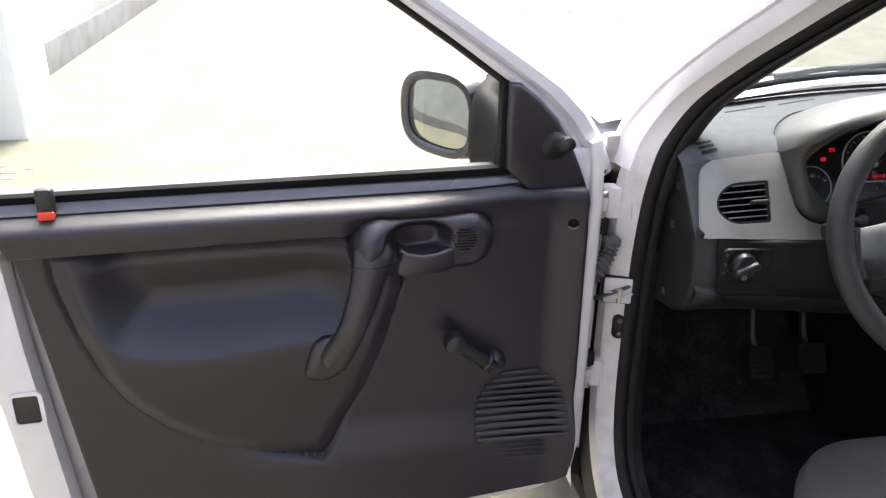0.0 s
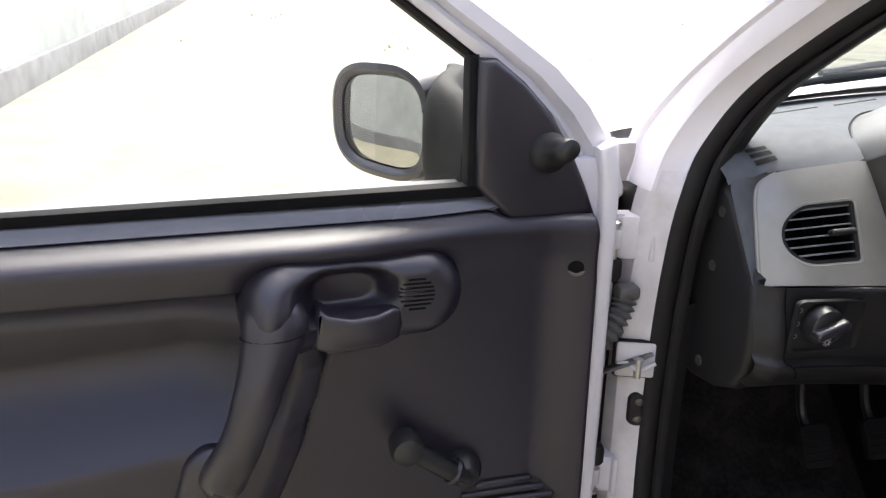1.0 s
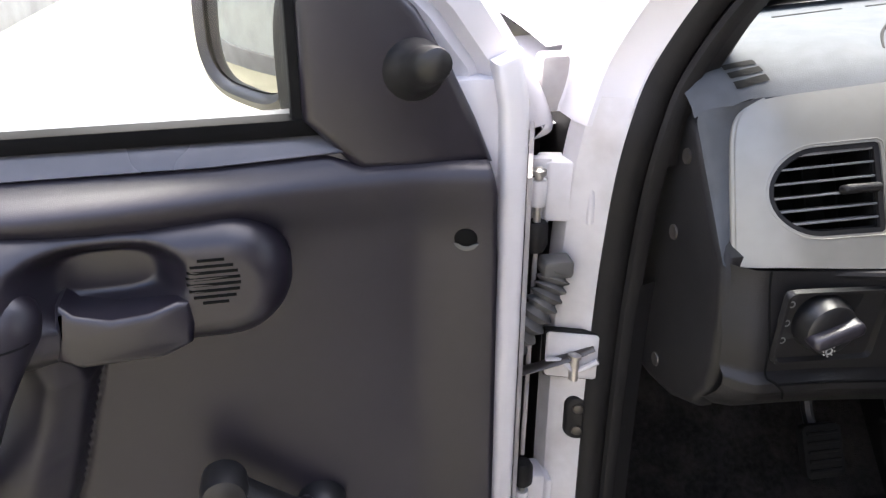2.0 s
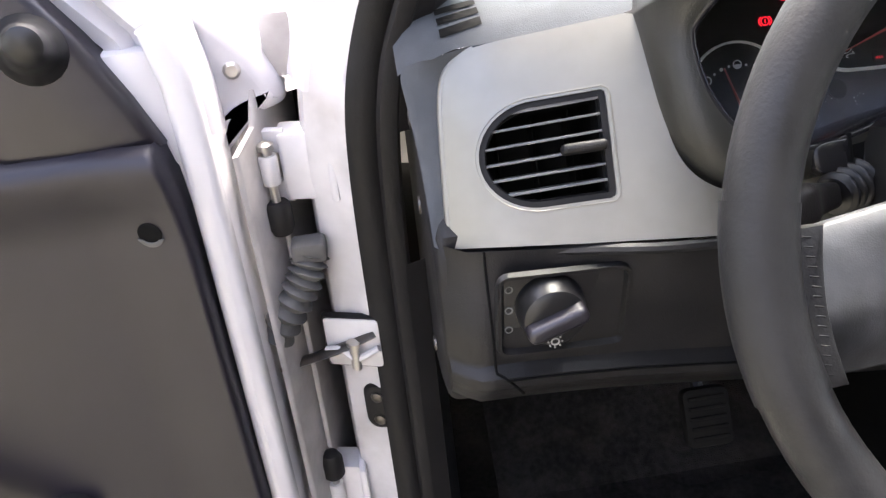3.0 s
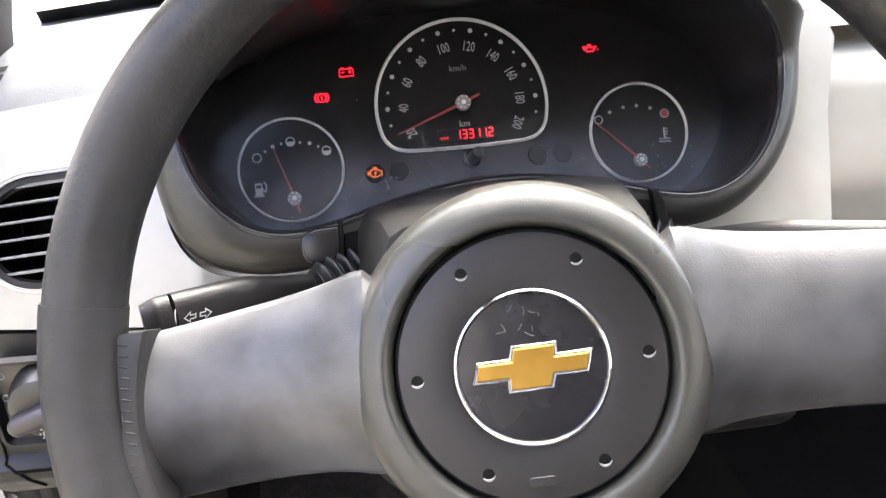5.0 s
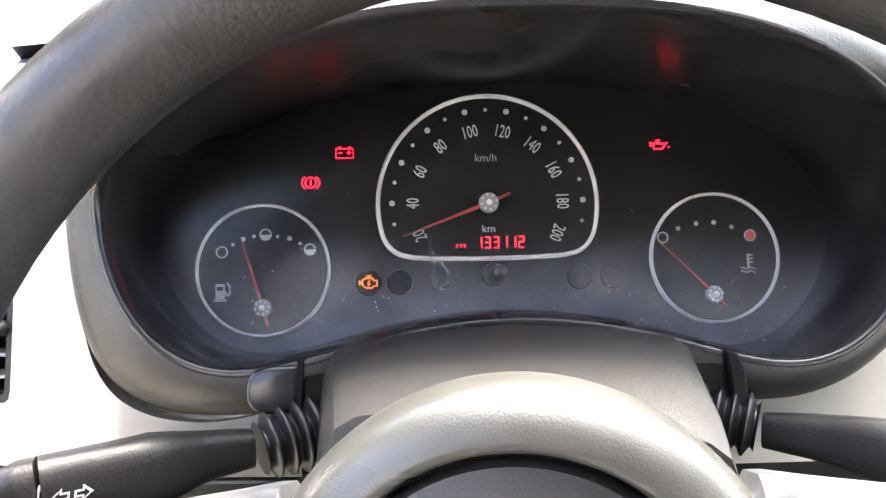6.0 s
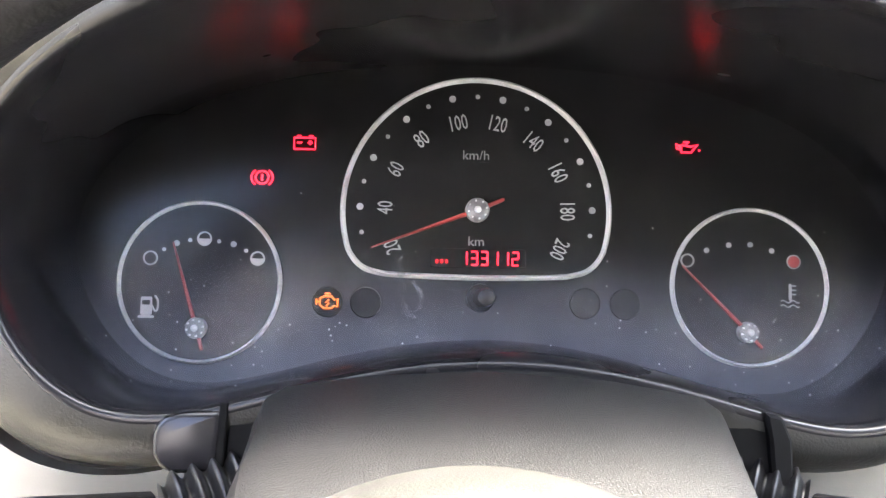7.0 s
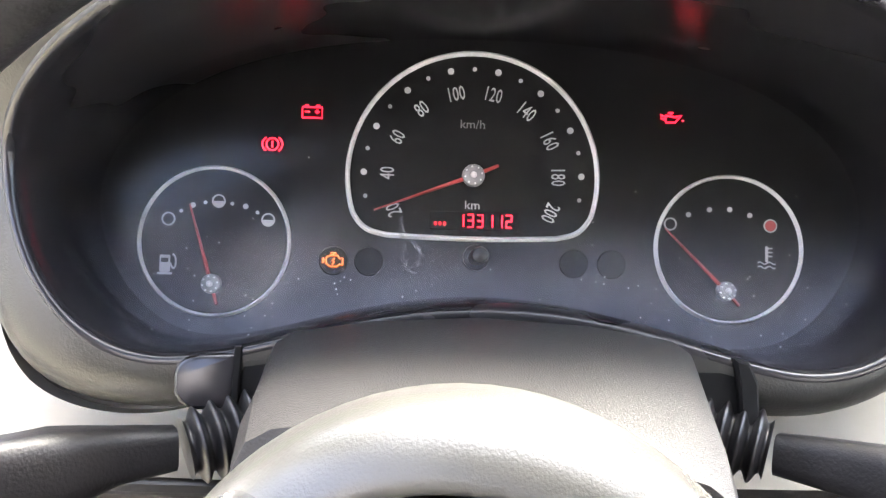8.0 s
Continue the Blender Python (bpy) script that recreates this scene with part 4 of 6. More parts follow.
# door mirror
MC = Vector((-1.008, 0.303, 1.002))
MX, MN = Vector((0.52, -0.854, 0)).normalized(), Vector((-0.854, -0.52, 0)).normalized()
MP = lambda x, y, d=0.0: MC + MX * x + Vector((0, 0, 1)) * y + MN * d


def mirror_outline(k, n=72):
    out = []
    for i in range(n):
        a = 2 * math.pi * i / n
        c, s = math.cos(a), math.sin(a)
        r = (abs(c) ** 3.2 + abs(s) ** 3.2) ** (-1 / 3.2)
        x, y = 0.082 * r * c, 0.058 * r * s
        out.append((x * k, (y - 0.10 * x * (1 if y > 0 else 0.6) * -0.9) * k - 0.004 * x / 0.08))
    return out


def off(o, d):
    return inset2(ccw(o), -d)


gl = mirror_outline(1.0)
hr = []
for dd, ex in ((0.001, 0.0), (0.006, 0.003), (0.009, 0.008), (0.006, 0.015), (-0.02, 0.020), (-0.06, 0.020), (-0.088, 0.012), (-0.102, -0.008), (-0.108, -0.04)):
    hr.append([MP(x + (0.02 if dd < -0.03 else 0), y, dd) for x, y in off(gl, ex)])
mir = part("door_mirror", loft(hr, cap0=False), TRIM_SMOOTH, body, "black plastic door mirror housing")
part("mirror_glass", slab(gl, MP, -0.004, 0.0, 0.0015), MIRROR, mir, "clear reflecting mirror glass")
ft = [MP(0.035, -0.004, -0.055), MP(0.085, -0.004, -0.050), Vector((-0.950, 0.185, 0.996)), Vector((-0.946, 0.12, 0.994)), Vector((-0.940, 0.050, 0.994))]
fp = smooth_path(ft, 5)
fr_ = []
for i, p in enumerate(fp):
    f = i / (len(fp) - 1)
    t = (fp[min(i + 1, len(fp) - 1)] - fp[max(i - 1, 0)]).normalized()
    sd = t.cross(Vector((0, 0, 1))).normalized()
    hv, hh = interp(f, [0, 0.4, 0.75, 1], [0.080, 0.078, 0.066, 0.054]), interp(f, [0, 0.4, 1], [0.030, 0.027, 0.024])
    fr_.append([p + sd * (hh * x) + Vector((0, 0, hv * y)) for x, y in rrect2(2, 2, 0.8, 6)])
part("mirror_foot", loft(fr_), PEDAL, mir, "black mirror arm")

# ---- instrument panel ----
TL_ = radians(28)
CP = axes_place((-0.36, 0, 0.98), (1, 0, 0), (0, math.sin(TL_), math.cos(TL_)), (0, -math.cos(TL_), math.sin(TL_)))

# the dial plate lies deeper than the fascia
CI = axes_place((-0.361, 0.0155, 0.9715), (1, 0, 0), (0, math.sin(TL_), math.cos(TL_)), (0, -math.cos(TL_), math.sin(TL_)))


def fascia_off(x):
    """How far the silver fascia stands in front of the dial face; it curves away at its outer end."""
    return 0.032 + min(0.0, (x + 0.160)) * 0.205 + (min(0.0, (0.19 - x)) * 0.1)


def FP(x, y, d=0.0):
    return CP(x, y, fascia_off(x) + d - (2.0 if x < 0 else 0.3) * max(y + 0.035, 0.0) ** 2 - 6.0 * max(-0.262 - x, 0.0) ** 2)


dash = empty("dashboard", (-0.36, 0.1, 0.75), "dark grey plastic dashboard with a silver fascia panel", "dashboard")


def hood_outline(base, rise, power, n_top=40):
    """A closed outline round the instruments, from the lower right: x, y and how far up the visor's arc each point lies. A low arch dips over the column."""
    pts = [(0.090, -0.0715, 0), (0.108, -0.0765, 0), (0.126, -0.0755, 0), (0.143, -0.0685, 0), (0.159, -0.053, 0), (0.169, -0.030, 0)]
    for i in range(n_top + 1):
        a = math.pi * i / n_top
        c, s = math.cos(a), abs(math.sin(a))
        pts.append((0.004 + 0.166 * math.copysign(abs(c) ** 0.85, c), base + rise * s ** power, s ** 1.5))
    pts += [(-0.161, -0.030, 0), (-0.151, -0.052, 0), (-0.136, -0.0670, 0), (-0.120, -0.0735, 0), (-0.104, -0.0747, 0), (-0.083, -0.0705, 0)]
    pts += [(-0.063, -0.064, 0), (-0.033, -0.0565, 0), (-0.003, -0.053, 0), (0.030, -0.0545, 0), (0.061, -0.062, 0)]
    out = smooth_path([Vector(p) for p in pts + pts[:1]], 4)[:-1]
    for _ in range(24):
        out = [(out[i - 1] + out[i] * 2 + out[(i + 1) % len(out)]) / 4 for i in range(len(out))]
    return out


PLATE, VISOR = hood_outline(-0.018, 0.081, 0.9), hood_outline(-0.006, 0.051, 1.2)


def ring_of(mix, grow, low, top):
    """One ring of the hood: mix 0 at the dial plate, 1 at the visor's lip; low and top are its depths below and above."""
    mid = [p.lerp(q, mix) for p, q in zip(PLATE, VISOR)]
    return [CP(x, y, low + (top - low) * p.z) for (x, y), p in zip(inset2([(p.x, p.y) for p in mid], -grow), mid)]


part("binnacle", loft([ring_of(*r) for r in ((0, -0.0035, -0.017, -0.017), (0.3, -0.0032, 0.010, 0.022), (0.75, -0.0025, 0.040, 0.085), (0.95, -0.001, 0.0475, 0.112), (1, 0.0002, 0.0494, 0.118), (1, 0.0014, 0.0500, 0.120), (1, 0.0030, 0.0494, 0.1205))],
                             cap0=False, cap1=False), BEZEL, dash, "black instrument hood inner bezel", 50)


def dash_front(x):
    """The line at which the dash top starts, before the hood hides it: its y, and the height that it sets out from."""
    xx = min(x + 0.36, -0.186)
    f = FP(xx, interp(xx, [-0.34, -0.30, -0.293, -0.285, -0.27, -0.232, -0.187], [-0.016, -0.008, 0.0030, 0.0112, 0.0148, 0.0168, 0.0188]), -0.0016)
    f.z += 0.8 * max(0.9945 - f.z, 0.0)
    return f


def dash_top(u, v):
    """The dash top, from the fascia's upper edge, or from under the hood, back to the windscreen."""
    x = -0.682 + 1.382 * u
    k = abs(x) / 0.70
    b = Vector((x, 0.338 - 0.15 * k ** 2.0, 1.012 + 0.010 * (1 - k * k)))
    f = dash_front(x)
    start = interp(x, [-0.545, -0.525, -0.49, -0.46, -0.42, -0.36, -0.26, -0.19, -0.165], [f.y, 0.012, 0.064, 0.094, 0.128, 0.158, 0.128, 0.06, -0.01])
    w = (start - f.y) / (b.y - f.y)
    w = max(w, 0.0)
    w += (1 - w) * v
    p = f.lerp(b, w)
    p.z += 0.015 * math.sin(math.pi * min(w * 1.05, 1) ** 0.6) ** 1.2
    p.x = x
    if x < -0.664:
        p.z -= 0.009 * ((-0.664 - x) / 0.018) ** 2
    return p


def dash_z(x, y):
    """Height of the dash top at (x, y)."""
    lo, hi = 0.0, 1.0
    for _ in range(30):
        mid = (lo + hi) / 2
        if dash_top((x + 0.682) / 1.382, mid).y < y:
            lo = mid
        else:
            hi = mid
    return dash_top((x + 0.682) / 1.382, lo).z


def hood_rim(p):
    """Where the hood's outside ends, for a point of the visor: on the fascia's inner edge, then back along the dash top."""
    side = 1 if p.x > 0.004 else -1
    low = CP(0.004 + side * 0.1865, p.y, 0.024)
    c = min(abs(p.x - 0.004) / 0.166, 1.0) ** (1 / 0.85)
    a = math.acos(min(c, 1.0))
    corner_ = FP(0.004 + side * 0.1890, 0.0165, -0.004)
    keys = [low, corner_]
    for x, y in ((0.176, 0.028), (0.147, 0.071), (0.118, 0.103), (0.080, 0.141), (0.044, 0.165), (0.004, 0.175)):
        x = -0.358 + side * x
        keys.append(Vector((x, y, dash_z(x, y) - 0.002)))
    at = [0.0, 0.66, 0.85, 1.0, 1.15, 1.30, 1.45, 1.58]
    return Vector([interp(a, at, [q[i] for q in keys]) for i in range(3)])


HALF = [(0.0, 0.0), (0.10, 0.012), (0.24, 0.035), (0.42, 0.095), (0.60, 0.20), (0.75, 0.34), (0.87, 0.52), (0.95, 0.70), (0.99, 0.87), (1.0, 1.0)]
lip, under = ring_of(1, 0.0030, 0.0494, 0.1205), ring_of(1, 0.0205, 0.0260, 0.0260)
# the lower left corner of the hood reaches further out
for q, p in zip(under, VISOR):
    far = 0.017 * math.exp(-((p.x + 0.146) ** 2 + (p.y + 0.062) ** 2) / 0.024 ** 2)
    q += (CP(-0.75, -0.66, 0) - CP(0, 0, 0)) * far
rim_ = [hood_rim(p) if p.z > 0.02 else q for p, q in zip(VISOR, under)]
for _ in range(24):
    rim_ = [(rim_[i - 1] + rim_[i] * 2 + rim_[(i + 1) % len(rim_)]) / 4 for i in range(len(rim_))]
deep = CP(0, 0, 1) - CP(0, 0, 0)
hood_rings = []
for a_, b_ in HALF:
    row = []
    for p, q in zip(lip, rim_):
        back = deep * (q - p).dot(deep)
        row.append(p + (q - p - back) * a_ + back * b_)
    hood_rings.append(row)
hood_rings.append([q - deep * 0.016 for q in rim_])
part("hood_cover", loft(hood_rings, cap0=False, cap1=False), HOOD, dash, "padded grey hood over and round the instruments", 60)
part("hood_joint", tube([q + Vector((-0.001, -0.001, 0.0025)) for p, q in zip(VISOR, rim_) if p.x < 0.0 and q.y > 0.03], 0.0013, 6), HOLE, dash, "dark joint between the hood and the dash top")

# silver fascia with cut-outs for the hood and the air vent
vent_o = ccw([(-0.2105, -0.0860), (-0.2085, -0.0845), (-0.2078, -0.081), (-0.2068, -0.028), (-0.2072, -0.0245), (-0.2092, -0.0232)] + [(-0.2485 + 0.0340 * math.cos(a), -0.0548 + 0.0312 * math.sin(a)) for a in steps(radians(86), radians(274), 20)])


def holed(outline, holes, place, thick):
    bm = bmesh.new()
    es = []
    for loop in [outline] + holes:
        vs = [bm.verts.new((x, y, 0)) for x, y in loop]
        es += [bm.edges.new((vs[i], vs[(i + 1) % len(vs)])) for i in range(len(vs))]
    bmesh.ops.triangle_fill(bm, use_beauty=True, edges=es)
    bmesh.ops.subdivide_edges(bm, edges=[e for e in bm.edges if e.calc_length() > 0.014], cuts=4, use_grid_fill=False)
    bmesh.ops.triangulate(bm, faces=bm.faces)
    top = list(bm.faces)
    ret = bmesh.ops.extrude_face_region(bm, geom=top)
    new_v = {g for g in ret["geom"] if isinstance(g, bmesh.types.BMVert)}
    for v in bm.verts:
        v.co = place(v.co.x, v.co.y, 0.0 if v in new_v else -thick)
    return bm


corner = [(p.x, p.y) for p in smooth_path([Vector((x, y, 0)) for x, y in ((-0.3045, -0.101), (-0.3020, -0.0625), (-0.2996, -0.0268), (-0.2972, -0.009), (-0.2932, 0.0028), (-0.2850, 0.0110), (-0.2700, 0.0145), (-0.2320, 0.0165), (-0.1890, 0.0186))], 4)]
inner = [(p.x, p.y) for p in smooth_path([Vector((x, y, 0)) for x, y in ((-0.085, -0.086), (-0.104, -0.0925), (-0.121, -0.0950), (-0.136, -0.0940), (-0.149, -0.0905), (-0.160, -0.0840), (-0.1685, -0.0740), (-0.174, -0.060), (-0.1775, -0.040), (-0.1800, -0.018), (-0.1815, 0.008), (-0.1840, 0.0170))], 4)]
fo_left = ccw([(-0.230, -0.110), (-0.158, -0.116), (-0.085, -0.118)] + inner + corner[::-1] + [(-0.303, -0.103)])
fo_right = ccw([(0.090, -0.118), (0.17, -0.118), (0.199, -0.116), (0.2005, -0.096), (0.2042, -0.063), (0.2068, -0.033), (0.2135, -0.008), (0.218, 0.010), (0.214, 0.022), (0.203, 0.028), (0.192, 0.024), (0.187, 0.012), (0.182, -0.012), (0.177, -0.036), (0.169, -0.060), (0.152, -0.079),
                (0.128, -0.086), (0.108, -0.086), (0.090, -0.080)])
part("fascia", holed(fo_left, [vent_o[::-1]], FP, 0.010), SILVER, dash, "satin silver fascia round the air vent")
part("fascia", holed(fo_right, [], FP, 0.006), SILVER, dash, "satin silver fascia beside the instruments")

part("fascia_edge", tube([FP(x, y, -0.0034) for x, y in corner[:24]], 0.0030, 12), SILVER, dash, "rounded edge of the silver fascia")
# air vent: box, rim, slats, tab
vent = empty("air_vent", FP(-0.246, -0.056, -0.01), "rounded black side air vent with horizontal slats", "air vent")
vo2 = inset2(vent_o, -0.0030)
part("vent_bezel", loft([[FP(x, y, 0.0002) for x, y in vo2], [FP(x, y, 0.0004) for x, y in inset2(vo2, 0.001)], [FP(x, y, -0.0006) for x, y in inset2(vo2, 0.002)], [FP(x, y, -0.005) for x, y in vent_o]], cap0=False, cap1=False), SILVER, vent, "silver chamfer round the vent")
part("vent_rim", ringband(vent_o, inset2(vent_o, 0.0035), FP, -0.03, -0.0015), RUBBER, vent)
vin = inset2(vent_o, 0.003)
part("vent_box", loft([[FP(x, y, -0.004) for x, y in vin], [FP(x, y, -0.045) for x, y in inset2(vin, 0.004)]], cap0=False), HOLE, vent)
for k, y0 in enumerate((-0.0268, -0.0372, -0.0472, -0.0570, -0.0665, -0.0757)):
    dy = (y0 + 0.0548) / 0.0300
    xl = -0.2480 - 0.0322 * math.sqrt(max(1 - dy * dy, 0.0))
    th = 0.0020 if k == 0 else 0.0008
    part("vent_slat", slab([(xl, y0 - th - 0.0006), (-0.2088, y0 - th + 0.0006), (-0.2088, y0 + th + 0.0006), (xl, y0 + th - 0.0006)], lambda x, y, d: FP(x, y - 0.11 * (d + 0.0025), d), -0.018, -0.0025, 0.0005, 2), SLAT, vent)
for k in range(3):
    x0 = -0.268 + k * 0.022
    part("vent_fin", slab([(x0, -0.083), (x0 + 0.0016, -0.083), (x0 + 0.0016, -0.028), (x0, -0.028)], FP, -0.04, -0.026, 0.0005, 1), HOLE, vent)
part("vent_frame", ringband(inset2(vent_o, 0.0034), inset2(vent_o, 0.0050), FP, -0.020, -0.0045), HOLE, vent, "black inner frame that holds the slats")
part("vent_tab", slab(rrect2(0.026, 0.0066, 0.003, 4, cx=-0.2225, cy=-0.0548), FP, -0.003, 0.0050, 0.003, 3), DASH, vent, "ribbed slider tab")

part("dash_top", surface(dash_top, steps(0, 1, 200), steps(0, 1, 26)), DASH_TOP, dash, "grained grey dash top")
# small demister slots on the corner, and screen slots along the back
for k in range(3):
    def slot(u, v, k=k):
        x, y = -0.6410 + 0.0260 * (u - 0.5), 0.0185 + 0.0104 * k + 0.0068 * (v - 0.5) + 0.10 * 0.026 * (u - 0.5)
        return Vector((x, y, dash_z(x, y) + 0.0008))

    part("demister_slot", surface(slot, steps(0, 1, 8), steps(0, 1, 4)), HOLE, dash, "small black demister slot")
for x0, y0 in ((-0.4815, 0.205), (-0.3555, 0.2485)):
    part("screen_vent", slab(rrect2(0.095, 0.0045, 0.002, 3), lambda x, y, d, x0=x0, y0=y0: Vector((x0 + x, y0 + y + x * 0.38, dash_z(x0 + x, y0 + y + x * 0.38) + d)), -0.004, 0.0006, 0.0002), HOLE, dash, "dark windscreen vent slot")

# side of the dash between the fascia's edge and the end cap
A_ = smooth_path([Vector((x, y, 0)) for x, y in ((-0.262, 0.0152), (-0.275, 0.0137), (-0.287, 0.0085), (-0.2945, 0.001), (-0.2985, -0.012), (-0.301, -0.035), (-0.303, -0.062), (-0.3062, -0.104))], 6)
B_ = smooth_path([dash_top((x + 0.682) / 1.382, 0) for x in (-0.622, -0.638, -0.655, -0.669, -0.680)] + [Vector((-0.679, 0.006, 0.960)), Vector((-0.676, -0.010, 0.930)), Vector((-0.675, -0.040, 0.888))], 6)
side_rows = []
for a_, b_ in zip(A_, B_):
    p = FP(a_.x, a_.y, -0.003)
    side_rows.append([p.lerp(b_, f) + Vector((-0.006, -0.004, 0.002)) * math.sin(math.pi * f) * min(1.0, (p - b_).length / 0.05) for f in steps(0, 1, 6)])
part("dash_side", loft(side_rows, close=False), DASH_TOP, dash, "rounded dark side of the dash")

# end cap facing the doorway, with two screws
ec = ccw([(-0.040, 0.893), (-0.048, 0.86), (-0.052, 0.815), (-0.048, 0.785), (-0.03, 0.760), (0.01, 0.742), (0.05, 0.735), (0.14, 0.735), (0.14, 0.978), (0.045, 0.978), (0.022, 0.968), (0.0, 0.942), (-0.028, 0.902)])
part("end_cap", slab(ec, lambda y, z, d: Vector((-0.664 - d, y, z)), -0.004, 0.012, 0.009, 4), DASH, dash, "dark end cap of the dashboard")
for y0, z0 in ((0.030, 0.945), (0.035, 0.881), (0.037, 0.762)):
    part("cap_screw", lathe([(0.0065, 0), (0.006, 0.003), (0.003, 0.0035)], lambda x, y, d, y0=y0, z0=z0: Vector((-0.6745 - d, y0 + x, z0 + y)), 12), STEEL_DARK, dash)

# knee panel with switch recess
def knee(u, v):
    x = -0.674 + 0.51 * u
    z = interp(v, [0, 0.06, 0.14, 0.2, 0.3, 0.42, 0.52, 1], [0.748, 0.755, 0.778, 0.793, 0.803, 0.810, 0.815, 0.8885])
    y = interp(v, [0, 0.06, 0.14, 0.2, 0.3, 0.42, 0.52, 1], [0.04, -0.02, -0.058, -0.072, -0.078, -0.078, -0.070, -0.068])
    y += 0.020 * (1 - sstep(-0.682, -0.655, x))
    y += sstep(0.6, 1.0, v) * (0.016 - 0.2 * min(max(x + 0.666, 0.0), 0.13))
    z -= 0.035 * sstep(-0.66, -0.3, x) * (1 - sstep(0.8, 1.0, v)) * 0.9
    return Vector((x, y, z))


part("knee_panel", surface(knee, steps(0, 1, 60), steps(0, 1, 40)), DASH, dash, "charcoal lower dash panel")
part("knee_gap", tube(smooth_path([FP(-0.304, -0.106, -0.004), FP(-0.23, -0.1135, -0.004), FP(-0.16, -0.120, -0.004), FP(0.0, -0.122, -0.006)], 6), 0.0035, 8), BLACK, dash, "dark joint below the fascia")
part("lower_shelf", surface(lambda u, v: (u, interp(v, [0, 1], [-0.03, 0.45]), interp(v, [0, 1], [0.87, 0.84])), steps(-0.66, -0.1, 6), steps(0, 1, 3)), BLACK, dash)
def on_knee(x, v):
    return knee((x + 0.674) / 0.51, v) + Vector((0, -0.0006, 0.0002))


part("joint", tube([on_knee(-0.6475, v) for v in steps(0.47, 1.0, 14)], 0.0008, 6), HOLE, dash, "dark vertical joint in the lower panel")
part("joint", tube([on_knee(-0.6475 + 0.006 * math.sin(q * 1.5), 0.47 - 0.07 * q) for q in steps(0, 1, 6)] + [on_knee(x, 0.40) for x in steps(-0.636, -0.40, 20)], 0.0009, 6), HOLE, dash, "dark joint above the compartment flap")
part("joint", tube([on_knee(-0.641 + 0.010 * q, 0.40 - 0.20 * q) for q in steps(0, 1, 8)], 0.0009, 6), HOLE, dash)

# light switch
SWP = axes_place((-0.6045, -0.0705, 0.850), (1, 0, -0.045), (0.04, -0.03, 1), (0, -1, -0.03))
sw = empty("light_switch", SWP(0, 0), "black rotary headlamp switch with white symbols in a square plate", "switch")
so = rrect2(0.082, 0.060, 0.008, 4)
part("switch_frame", loft([[SWP(x, y, 0.0) for x, y in so], [SWP(x, y, 0.004) for x, y in inset2(so, 0.001)], [SWP(x, y, 0.004) for x, y in inset2(so, 0.003)], [SWP(x, y, -0.003) for x, y in inset2(so, 0.006)]], cap0=False, cap1=False), DASH, sw)
part("switch_plate", slab(inset2(so, 0.004), SWP, -0.006, -0.002, 0.001), BLACK, sw)
KP = axes_place(SWP(-0.008, 0.004, 0.0), (math.cos(radians(20)), 0, math.sin(radians(20))), (-math.sin(radians(20)), 0, math.cos(radians(20))), (0, -1, -0.03))
part("knob", lathe([(0.0210, -0.002), (0.0210, 0.005), (0.0195, 0.008), (0.0185, 0.014), (0.016, 0.016), (0.010, 0.0165)], KP, 32), BLACK, sw, "round black knob")
part("knob_grip", slab(rrect2(0.038, 0.0110, 0.005, 4), KP, 0.008, 0.025, 0.004, 3), TRIM_SMOOTH, sw, "bar grip across the knob")
part("symbol", ringband(circle2(0.0028, 14, -0.0085, -0.0105), circle2(0.0018, 14, -0.0085, -0.0105), SWP, 0.0158, 0.0170), PRINT, sw, "white lamp symbol")
for k in range(8):
    a = math.pi / 4 * k
    c, s = math.cos(a), math.sin(a)
    part("symbol_ray", slab(rrect2(0.0011, 0.0011, 0.0003, 1, cx=-0.0085 + 0.0042 * c, cy=-0.0105 + 0.0042 * s), SWP, 0.0158, 0.0170, 0.0001, 1), PRINT, sw)
for k, sy in enumerate((0.017, 0.002, -0.012)):
    part("symbol", ringband(circle2(0.0026, 12, -0.0325, sy), circle2(0.0018, 12, -0.0325, sy), SWP, -0.002, -0.0014), PRINT_DIM, sw)

# centre console edge and the far dash
def far_dash(u, v):
    x = -0.157 + 0.835 * u
    y = interp(v, [0, 0.15, 0.5, 0.85, 1], [0.20, 0.16, 0.06, -0.03, 0.02])
    z = interp(v, [0, 0.15, 0.5, 0.85, 1], [0.60, 0.62, 0.85, 0.99, 1.006])
    return Vector((x, y - 0.012 * sstep(0.0, 0.05, u), z))


part("centre_panel", surface(far_dash, steps(0, 1, 20), steps(0, 0.5, 10)), PEDAL, dash, "dark centre panel")
part("centre_fascia", surface(lambda u, v: (-0.152 + 0.815 * u, interp(v, [0, 0.5, 0.85, 1], [-0.058, -0.046, -0.021, 0.02]), 0.84 + 0.166 * v), steps(0, 1, 16), steps(0, 1, 14)), SILVER, dash, "silver centre fascia")
part("tunnel", surface(lambda u, v: (interp(u, [0, 0.25, 0.75, 1], [-0.14, -0.10, 0.10, 0.14]), v, interp(u, [0, 0.25, 0.75, 1], [0.3, 0.56, 0.56, 0.3])), steps(0, 1, 12), steps(-0.6, 0.5, 8)), PEDAL, dash, "dark centre tunnel")

# ---- instrument cluster ----
cl = empty("instrument_cluster", CI(0, -0.03, 0.0), "black instrument cluster with silver-ringed gauges and lit red warning lamps", "instruments")
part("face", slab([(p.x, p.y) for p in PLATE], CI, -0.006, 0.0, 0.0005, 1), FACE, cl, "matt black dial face")


